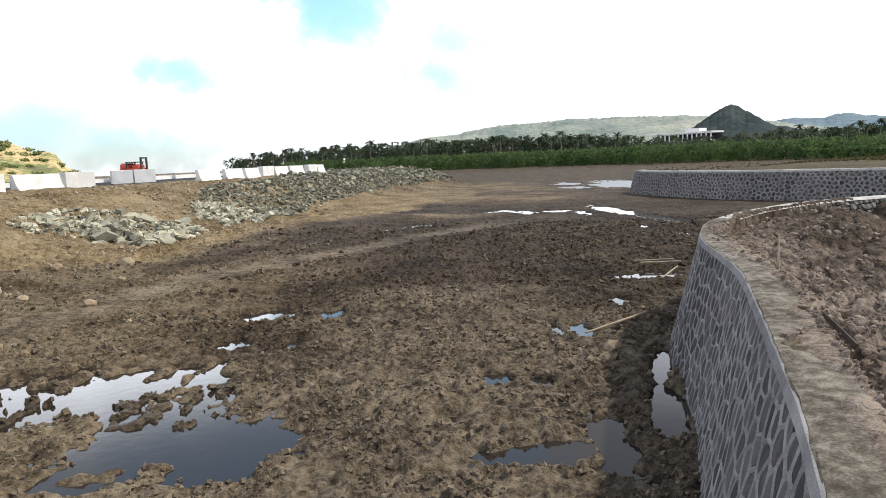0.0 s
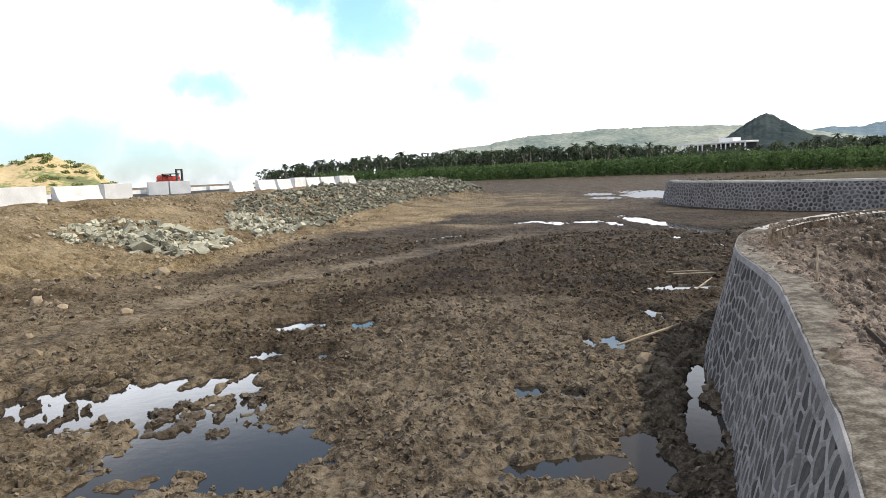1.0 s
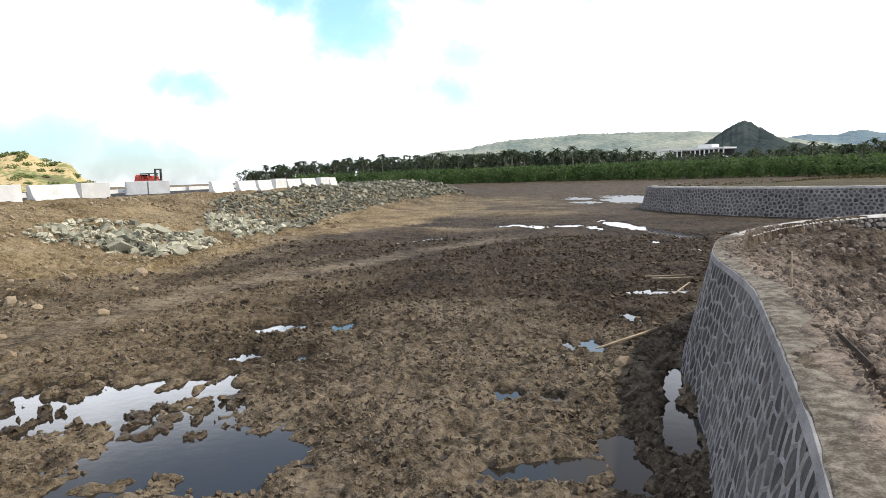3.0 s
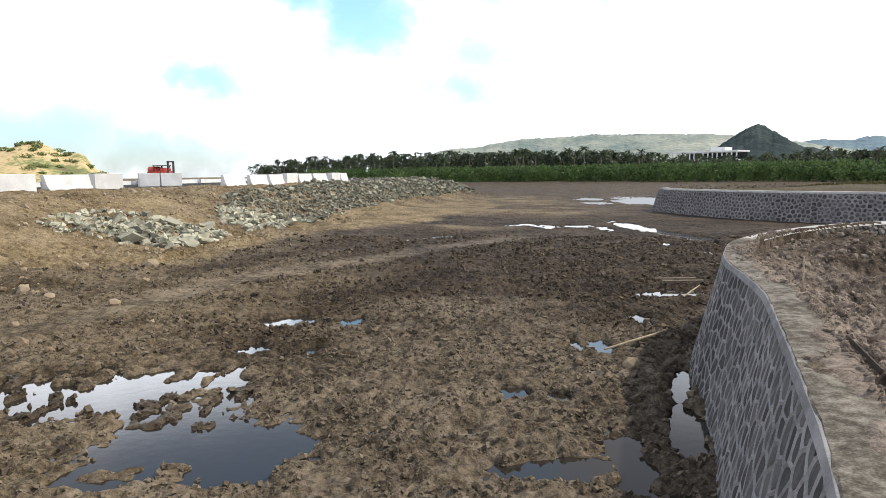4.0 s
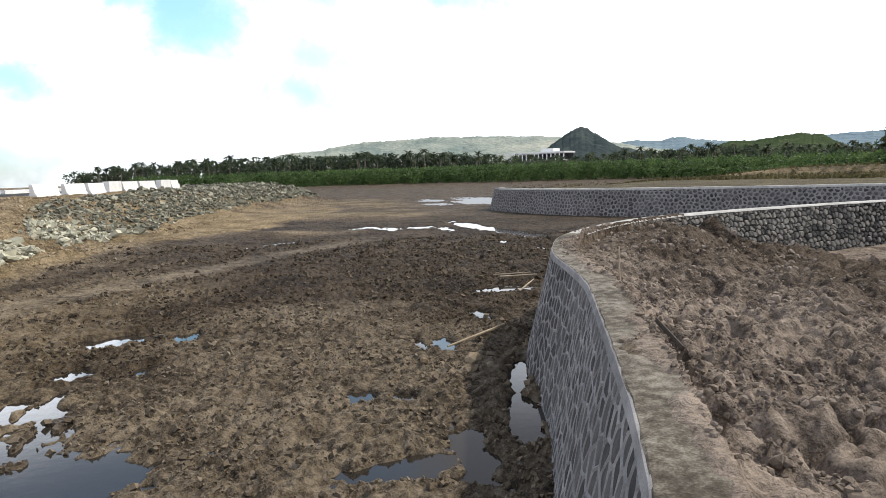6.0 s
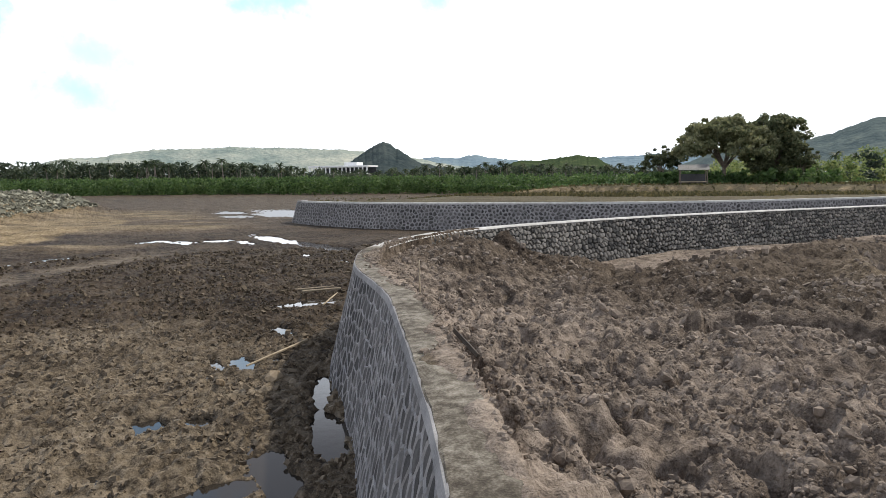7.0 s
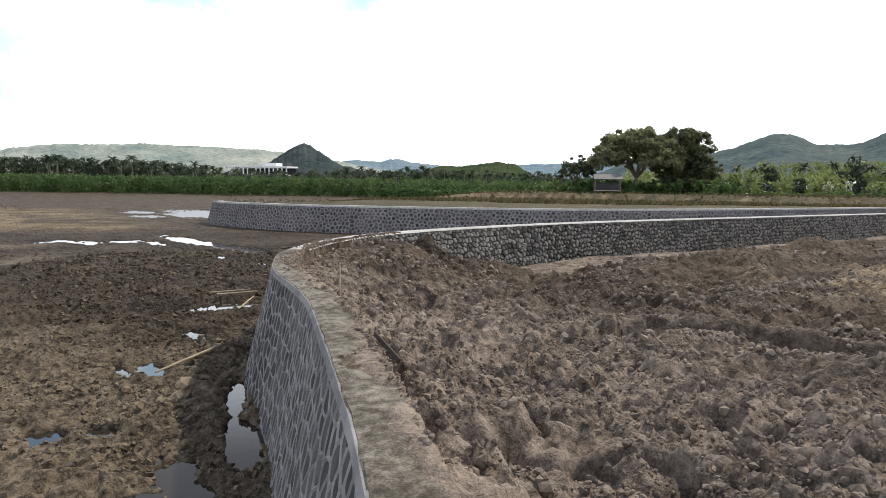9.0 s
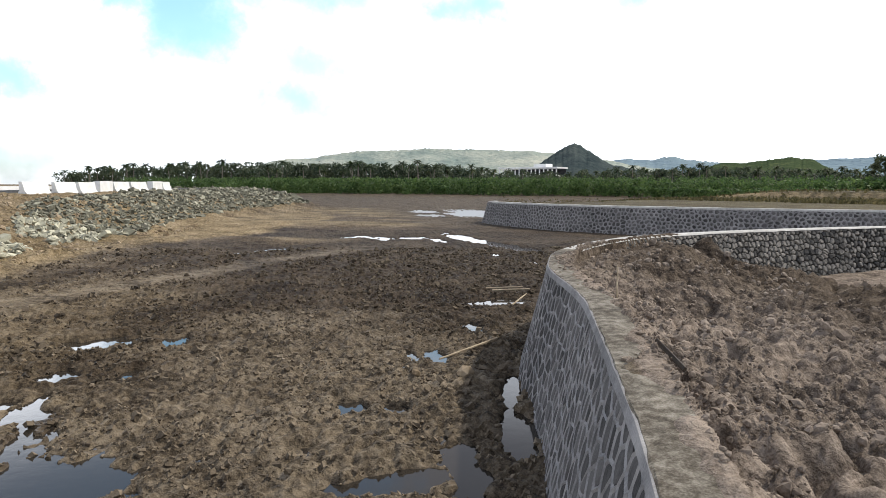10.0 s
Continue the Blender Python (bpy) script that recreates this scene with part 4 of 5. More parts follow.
    lump_field("bank_rubble", xx, yy, size, M_RUBBLE, 8, "tan stones and soil lumps on the bank", "rubble", 0.7, 0.4, 0.35, shape=(ICO_V, ICO_F))


M_MUDCLOD = material("mud clod", [(0.3, (0.028, 0.020, 0.012)), (0.5, (0.062, 0.046, 0.029)), (0.72, (0.118, 0.092, 0.062))], 5, 0.85, 0.6, 40, 0.4)
M_MUDCLOD_DRY = material("drying mud clod", [(0.3, (0.060, 0.045, 0.030)), (0.5, (0.128, 0.100, 0.069)), (0.72, (0.215, 0.174, 0.125))], 5, 0.9, 0.6, 40, 0.25)
M_RUBBLE = material("tan rubble", [(0.3, (0.16, 0.115, 0.07)), (0.5, (0.28, 0.215, 0.14)), (0.72, (0.34, 0.275, 0.195))], 4, 0.95, 0.5, 25, 0.3)
scatter_clods()


def rock_verts(rng, size, flat):
    v = BOX_V * 1.2 * (1 + rng.uniform(-0.6, 0.35, (8, 3)))
    v = v * size * np.array([1, rng.uniform(0.55, 0.9), rng.uniform(0.22, 0.42)])
    return v @ random_turns(rng, 1, flat)[0].T


SHAPES = []
rock_rng = np.random.default_rng(31)
for _ in range(14):
    me = bpy.data.meshes.new("rock")
    me.from_pydata([tuple(p) for p in rock_verts(rock_rng, 1.0, 0.35)], [], [tuple(int(i) for i in f) for f in BOX_F])
    me.shade_flat()
    me.materials.append(M_ROCK)
    SHAPES.append(me)


def riprap(name, label, x, y, size, seed, near):
    """Tipped quarry rock on the bank: the nearest rocks are parts, the rest one mesh under them."""
    rng = np.random.default_rng(seed)
    pile = tagged(new(name), label, "rock pile")
    z = heights(x, y)
    order = np.argsort(np.hypot(x - near[0], y - near[1]))
    for i in order[:300]:
        ob = new("rock", SHAPES[int(rng.integers(len(SHAPES)))])
        ob.parent = pile
        s = float(size[i])
        ob.matrix_basis = pose(float(x[i]), float(y[i]), float(z[i]) + 0.16 * s, rng.uniform(-25, 25), rng.uniform(5, 40), rng.uniform(0, 360)) @ Matrix.Diagonal((s, s, s, 1))
    rest = order[300:]
    if len(rest):
        lump_field("rockfill", x[rest], y[rest], size[rest] * 0.9, M_ROCK, seed + 1, "", "", 0.42, 0.2, 0.4, pile, 0.55)
    return pile


def make_riprap():
    rng = np.random.default_rng(33)

    def on_bank(y, b):
        return road_edge(np.minimum(y, 106)) - np.maximum(y - 106, 0) * 1.1 + b * np.interp(y, [20, 45, 80, 106, 125], [14.5, 12.5, 8.0, 12.0, 15.0])
    y = rng.uniform(28.5, 38.5, 1300)
    b = rng.uniform(0.5, 1.02, 1300)
    u = (y - 33.0) / 4.0 - (b - 0.78) * 0.9
    ok = (u ** 2 + ((b - 0.77) / 0.24) ** 2) < 1 + 0.25 * vnoise(y, b * 12, 1.5, 3)
    y, b = y[ok], b[ok]
    riprap("riprap", "low heap of pale grey-green quarry rocks on the earth bank", on_bank(y, b), y, rng.uniform(0.10, 0.32, len(y)) * np.where(rng.uniform(0, 1, len(y)) > 0.92, 2.0, 1), 35, (-13, 31))
    y = 38.5 + 82 * rng.uniform(0, 1, 9000) ** 1.2
    b = rng.uniform(0.02, 1.0, 9000)
    low = np.interp(y, [38, 42, 55, 75, 100, 120], [0.97, 0.97, 0.9, 0.85, 0.8, 0.85]) + 0.05 * vnoise(y, y * 0, 3.0, 5)
    high = np.interp(y, [38.5, 40, 44, 50, 60, 72, 100, 120], [0.95, 0.75, 0.5, 0.42, 0.3, 0.12, 0.05, 0.15]) + 0.06 * vnoise(y, y * 0, 2.0, 6)
    ok = (b < low) & (b > high)
    y, b = y[ok], b[ok]
    riprap("riprap", "long slope of tipped grey-green quarry rocks below the road", on_bank(y, b), y, rng.uniform(0.11, 0.34, len(y)) * np.where(rng.uniform(0, 1, len(y)) > 0.93, 1.6, 1) * np.interp(y, [38, 60, 110], [1, 1.05, 1.4]), 37, (-13, 38))


make_riprap()


def lone_stones():
    rng = np.random.default_rng(51)
    for x, y, s in ((-8.9, 13.7, 0.13), (-10.1, 18.7, 0.2), (-12.2, 25.5, 0.34), (-7.5, 12.3, 0.1), (-9.8, 14.2, 0.16), (3.1, 12.6, 0.2), (2.1, 12.5, 0.11), (-5.6, 15.1, 0.07),
                    (-11.2, 16.0, 0.15), (-12.4, 19.3, 0.2), (-9.2, 21.0, 0.12), (-11.0, 22.5, 0.16), (-14.0, 24.0, 0.24), (-8.0, 16.5, 0.1)):
        me = bpy.data.meshes.new("stone")
        me.from_pydata([tuple(p) for p in ICO_V * (1 + rng.uniform(-0.22, 0.22, (12, 3))) * (1, 0.8, 0.6)], [], [tuple(int(i) for i in f) for f in ICO_F])
        me.shade_flat()
        me.materials.append(M_RUBBLE)
        ob = new("stone", me)
        ob.matrix_basis = pose(x, y, height(x, y, True) + 0.2 * s, 0, rng.uniform(-10, 10), rng.uniform(0, 360)) @ Matrix.Diagonal((s, s, s * 1.3, 1))
        tagged(ob, "pale rounded stone half sunk in the mud", "stone", "stones on the mud")


lone_stones()


# ---- timber ----
def timber(name, ends, radius, label, category, group="", mat=M_WOOD, sides=6, bow=0.0):
    a, b = (Vector(p) for p in ends)
    mid = (a + b) / 2
    bm = bmesh.new()
    pts, rad = [], []
    for k in range(6):
        t = k / 5
        p = a.lerp(b, t) - mid + Vector((0.01 * math.sin(9 * t), 0.01 * math.cos(7 * t), -bow * 4 * t * (1 - t)))
        pts.append(p)
        rad.append(radius * (1 - 0.35 * t))
    tube(bm, pts, rad, sides)
    ob = part(name, bm, mat, None)
    ob.location = mid
    return tagged(ob, label, category, group)


timber("wooden_stake", ((4.72, 9.5, 1.75), (4.70, 9.5, 2.58)), 0.016, "thin upright bamboo stake driven in beside the wall", "stake")
timber("bamboo_pole", ((4.45, 15.0, 0.22), (2.85, 13.9, 0.09)), 0.035, "pale bamboo pole lying across a puddle", "pole", "poles on the mud")
timber("bamboo_pole", ((6.4, 22.1, 0.2), (7.7, 22.0, 0.22)), 0.035, "weathered bamboo pole lying on the mud", "pole", "poles on the mud")
timber("bamboo_pole", ((6.3, 22.6, 0.2), (7.6, 22.4, 0.24)), 0.03, "weathered bamboo pole lying on the mud", "pole", "poles on the mud")
timber("bamboo_pole", ((6.3, 19.6, 0.14), (7.1, 20.6, 0.3)), 0.03, "weathered bamboo pole lying on the mud", "pole", "poles on the mud")


def plank():
    bm = bmesh.new()
    box(bm, (0.025, 1.4, 0.05), (0, 0, 0), 0.006)
    ob = part("plank", bm, M_WOOD_DARK, None)
    d = Vector((3.98, 7.15, 0)) - Vector((3.32, 5.35, 0))
    ob.matrix_basis = pose(3.66, 6.22, 2.08, -2, 32, -math.degrees(math.atan2(d.x, d.y)))
    tagged(ob, "old timber formwork plank standing on edge behind the wall", "plank")


plank()


# ---- road side: barriers, forklift ----
def make_barrier(a, b, sloped, label, low=1.0):
    a, b = Vector(a), Vector(b)
    d = b - a
    length = d.length
    ob = thing("concrete_barrier", (a.x + d.x / 2, a.y + d.y / 2, height(a.x + d.x / 2, a.y + d.y / 2) - 0.02), label, "barrier", "barriers along the road", math.degrees(math.atan2(d.y, d.x)))
    bm = bmesh.new()
    if sloped:
        prof = [(-0.32, 0.06), (-0.32, 0.16), (-0.20, 0.36), (-0.12, 1.0), (0.12, 1.0), (0.20, 0.36), (0.32, 0.16), (0.32, 0.06)]
    else:
        prof = [(-0.30, 0.06), (-0.29, 1.04), (-0.27, 1.06), (0.27, 1.06), (0.29, 1.04), (0.30, 0.06)]
    lean = 0.22 if sloped else 0.0
    rings = []
    for end in (-1, 1):
        rings.append([bm.verts.new((end * length / 2 - end * 0.02 + lean * (0.5 - z) * (1 if end < 0 else 0.6), p, z)) for p, z in prof])
    n = len(prof)
    for i in range(n):
        bm.faces.new((rings[0][i], rings[0][(i + 1) % n], rings[1][(i + 1) % n], rings[1][i]))
    bm.faces.new(rings[0])
    bm.faces.new(rings[1])
    bmesh.ops.scale(bm, vec=(1, 1, low), verts=bm.verts)
    part("barrier_body", bm, M_CONCRETE, ob)
    for end in (-1, 1):
        bm = bmesh.new()
        box(bm, (0.32, 0.5, 0.09), (end * length * 0.3, 0, 0.035), 0.01)
        part("foot_block", bm, M_CONCRETE, ob)


for a, b, sloped in (((-28.6, 25.0), (-27.6, 28.6), 0), ((-27.5, 29.0), (-26.3, 33.0), 0), ((-26.2, 33.4), (-24.9, 38.2), 0), ((-24.7, 38.9), (-23.8, 42.1), 1), ((-23.75, 42.3), (-23.1, 44.6), 0),
                     ((-24.9, 50.9), (-23.7, 51.8), 0), ((-23.65, 51.85), (-22.4, 52.8), 0),
                     ((-19.6, 54.2), (-18.9, 57.2), 1), ((-18.75, 58.2), (-18.1, 61.0), 1), ((-18.0, 61.5), (-17.5, 64.2), 1), ((-17.4, 64.7), (-17.0, 67.3), 0), ((-16.9, 67.9), (-16.3, 71.0), 1),
                     ((-16.2, 71.4), (-15.5, 74.9), 1), ((-15.2, 75.6), (-14.7, 78.0), 0), ((-14.6, 78.4), (-14.2, 80.4), 1)):
    make_barrier((*a, 0), (*b, 0), sloped, "white-grey concrete road barrier with a sloped foot" if sloped else "white-grey square concrete road barrier block")
for k in range(16):
    y = 46 + 5.2 * k
    x = road_edge(y) - 15.5 - 0.04 * k
    make_barrier((x, y, 0), (x + 1.1, y + 4.6, 0), 0, "low grey concrete kerb block along the road's far edge", 0.42)


def make_forklift():
    ob = thing("forklift", (-30.6, 67.3, height(-30.6, 67.3) - 0.25), "red forklift with a dark mast parked on the road", "forklift", turn=-20)
    bm = bmesh.new()
    box(bm, (2.5, 1.2, 1.1), (0, 0, 1.0), 0.08)
    box(bm, (1.1, 1.15, 0.7), (-0.75, 0, 1.7), 0.2)
    box(bm, (0.6, 1.1, 0.5), (0.7, 0, 1.65), 0.12)
    part("body", bm, M_RED, ob)
    for px in (-0.35, 0.85):
        for py in (-0.5, 0.5):
            bm = bmesh.new()
            tube(bm, [(px, py, 1.1), (px - 0.12 * (px > 0), py, 2.1)], [0.045, 0.045], 6)
            part("cab_post", bm, M_STEEL, ob)
    bm = bmesh.new()
    box(bm, (1.35, 1.15, 0.08), (0.2, 0, 2.12), 0.02)
    part("cab_roof", bm, M_STEEL, ob)
    for py in (-0.36, 0.36):
        bm = bmesh.new()
        box(bm, (0.16, 0.18, 2.35), (1.35, py, 1.4), 0.02)
        part("mast_rail", bm, M_STEEL, ob)
        bm = bmesh.new()
        box(bm, (1.1, 0.12, 0.05), (1.95, py * 0.8, 0.3), 0.01)
        part("fork", bm, M_STEEL, ob)
    bm = bmesh.new()
    box(bm, (0.1, 0.7, 0.14), (1.36, 0, 2.5), 0.02)
    part("mast_crossbar", bm, M_STEEL, ob)
    for px in (-0.75, 0.8):
        for py in (-0.6, 0.6):
            wheel = new("wheel")
            wheel.parent = ob
            wheel.location = (px, py, 0.36)
            for nm, r, w, mt in (("tyre", 0.36, 0.13, M_RUBBER), ("rim", 0.2, 0.14, M_RED)):
                bm = bmesh.new()
                tube(bm, [(0, -w, 0), (0, -w * 0.7, 0), (0, w * 0.7, 0), (0, w, 0)], [r * 0.85, r, r, r * 0.85], 14)
                part(nm, bm, mt, wheel)


make_forklift()


# ---- hills ----
def polar(az, d, z=0.0):
    """A place by its bearing (degrees to the left of +y) and distance."""
    return (-math.sin(radians(az)) * d, math.cos(radians(az)) * d, z)


def make_hill(name, label, mat, crest, d, depth, rough, seed, bumps=9.0, steps=260):
    """A hill whose skyline runs through (bearing, elevation) points at distance d."""
    az = np.linspace(crest[0][0], crest[-1][0], steps)
    el = np.interp(-az, [-c[0] for c in crest], [c[1] for c in crest])
    k = np.ones(7) / 7
    el = np.convolve(np.pad(el, 3, mode="edge"), k, "valid")
    el = el + 0.10 * fbm(az * 40.0, az * 0, 28.0, seed, 4, 0.65) + 0.05 * fbm(az * 40.0, az * 0, 6.0, seed + 3, 2, 0.7)
    top = 3.8 + d * np.tan(np.radians(np.maximum(el, -0.3)))
    rows = 26
    verts, faces = [], []
    for j in range(rows):
        t = j / (rows - 1)
        up = min(1.0, t / 0.62)
        down = max(0.0, (t - 0.62) / 0.38)
        lift = (up ** 0.85) * (1 - down ** 1.6)
        r = d + depth * (t - 0.62)
        x, y = -np.sin(np.radians(az)) * r, np.cos(np.radians(az)) * r
        n = fbm(x, y, d / bumps, seed, 4) * rough * (1 - abs(2 * min(t / 0.62, 1) - 1) ** 3) + 0.16 * rough * fbm(x, y, d / 90, seed + 9, 2)
        z = np.maximum(top, 3.0) * lift + n * top.max() * (0.35 if t < 0.6 else 0.12)
        for a, b, c in zip(x, y, z):
            verts.append((float(a), float(b), float(c) - 1.5))
    for j in range(rows - 1):
        for i in range(steps - 1):
            faces.append((j * steps + i, j * steps + i + 1, (j + 1) * steps + i + 1, (j + 1) * steps + i))
    return mesh_object(name, verts, faces, mat, None, label, True, category="hill")


# the far hill and the blue and right ridges have haze painted in
make_hill("far_hill", "long dry grass hill, paled by haze in its colour", M_HILL_FAR, [(9, -0.2), (5, 1.0), (2, 2.0), (-1, 2.25), (-4.2, 2.8), (-7, 2.9), (-10.2, 3.07), (-15, 3.05), (-19.7, 2.84), (-24, 2.4), (-28, 1.6), (-32, 1.0)], 2300, 900, 0.35, 3)
make_hill("blue_ridge", "far wooded mountain ridge with blue haze in its colour", M_HILL_BLUE, [(-22, 1.0), (-25, 1.9), (-27, 2.16), (-29, 2.0), (-30.4, 2.35), (-33, 1.9), (-36, 1.75), (-40, 1.9), (-44, 2.1), (-48, 2.3), (-52, 2.0), (-56, 1.0)], 3100, 1000, 0.3, 5)
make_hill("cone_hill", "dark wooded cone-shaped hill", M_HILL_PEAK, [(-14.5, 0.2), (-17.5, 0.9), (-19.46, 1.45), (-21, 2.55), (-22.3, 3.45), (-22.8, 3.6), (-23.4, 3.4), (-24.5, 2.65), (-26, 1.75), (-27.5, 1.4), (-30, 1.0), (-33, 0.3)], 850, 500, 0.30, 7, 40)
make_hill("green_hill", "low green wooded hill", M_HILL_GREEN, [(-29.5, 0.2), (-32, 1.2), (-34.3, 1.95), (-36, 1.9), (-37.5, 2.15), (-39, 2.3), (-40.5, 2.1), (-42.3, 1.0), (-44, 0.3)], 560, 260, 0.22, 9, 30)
make_hill("right_ridge", "green wooded mountain ridge with haze in its colour", M_HILL_RIGHT, [(-47, 1.2), (-50, 2.6), (-52.3, 3.3), (-54.5, 3.35), (-56, 3.0), (-58, 3.5), (-59.3, 4.15), (-60.6, 4.5), (-61.8, 4.2), (-63, 3.55), (-64.5, 3.5), (-66, 3.6), (-67.3, 4.3), (-69, 4.65), (-70.5, 4.55), (-73.4, 3.3), (-78, 2.6), (-86, 1.5)], 1250, 600, 0.25, 11, 14)


def make_headland():
    rng = np.random.default_rng(61)
    az = np.linspace(47, 27.6, 90)
    el = np.interp(-az, [-47, -41, -37, -35, -33.6, -32.7, -31.8, -30.9, -30.0, -29.5, -29.0, -28.4, -27.6], [1.5, 1.9, 2.1, 2.3, 2.8, 3.0, 2.8, 2.35, 2.4, 2.2, 1.3, 0.8, 0.0])
    d, rows, verts, faces = 250.0, 30, [], []
    for j in range(rows):
        t = j / (rows - 1)
        lift = min(1, t / 0.6) ** 0.9 * (1 - max(0, (t - 0.6) / 0.4) ** 1.5)
        r = d + 70 * (t - 0.6)
        x, y = -np.sin(np.radians(az)) * r, np.cos(np.radians(az)) * r
        z = (2 + d * np.tan(np.radians(el))) * lift + 1.3 * fbm(x, y, 14, 5, 4) * (t < 0.95)
        verts += [(float(a), float(b), float(c)) for a, b, c in zip(x, y, z)]
    n = len(az)
    faces = [(j * n + i, j * n + i + 1, (j + 1) * n + i + 1, (j + 1) * n + i) for j in range(rows - 1) for i in range(n - 1)]
    mesh_object("headland", verts, faces, M_CLIFF, None, "ochre rocky headland with green scrub by the sea", True, category="headland")
    # scrub on its flank and crest
    pts = []
    vv = np.array(verts).reshape(rows, n, 3)
    for _ in range(90):
        i, j = int(rng.integers(8, n - 4)), int(rng.integers(6, 19))
        p = vv[j, i]
        crest = j > 15
        right = i > 62
        if crest or right or vnoise(np.array([p[0]]), np.array([p[2] * 2.0]), 9.0, 8)[0] > 0.25:
            pts.append((p[0], p[1], p[2], rng.uniform(0.9, 2.1)))
    leaf_mass("headland_scrub", pts, 110, 0.4, M_SCRUB, 63, "grey-green scrub on the headland", "scrub", flat=0.45)


# ---- plants ----
def leaf_cloud(centres, count, leaf, rng, flat=0.8):
    """Leaf quads strewn through and over round clumps (x, y, z, radius)."""
    c = np.repeat(np.array(centres, float), count, 0)
    n = len(c)
    d = rng.normal(0, 1, (n, 3))
    d /= np.linalg.norm(d, axis=1)[:, None]
    p = c[:, :3] + d * (c[:, 3] * rng.uniform(0.45, 1.08, n))[:, None] * np.array([1, 1, flat])
    a = rng.normal(0, 1, (n, 3)) + 0.6 * d
    a /= np.linalg.norm(a, axis=1)[:, None]
    b = np.cross(a, rng.normal(0, 1, (n, 3)))
    b /= np.linalg.norm(b, axis=1)[:, None]
    e = np.cross(a, b)
    s = (leaf * rng.uniform(0.55, 1.35, n))[:, None]
    quad = np.stack([p - b * s, p + e * s * 0.55, p + b * s, p - e * s * 0.55 + a * s * 0.25], 1)
    return quad.reshape(-1, 3)


def quads_object(name, v, mat, parent=None, label="", category="", kind=""):
    me = bpy.data.meshes.new(name)
    n = len(v)
    me.vertices.add(n)
    me.vertices.foreach_set("co", np.asarray(v, np.float32).ravel())
    me.loops.add(n)
    me.loops.foreach_set("vertex_index", np.arange(n, dtype=np.int32))
    me.polygons.add(n // 4)
    me.polygons.foreach_set("loop_start", np.arange(0, n, 4, dtype=np.int32))
    me.polygons.foreach_set("loop_total", np.full(n // 4, 4, dtype=np.int32))
    me.update()
    me.materials.append(mat)
    ob = new(name, me)
    ob.parent = parent
    return tagged(ob, label, category, kind=kind)


def leaf_mass(name, centres, count, leaf, mat, seed, label, category, flat=0.8):
    rng = np.random.default_rng(seed)
    return quads_object(name, leaf_cloud(centres, count, leaf, rng, flat), mat, None, label, category, "stuff")


make_headland()


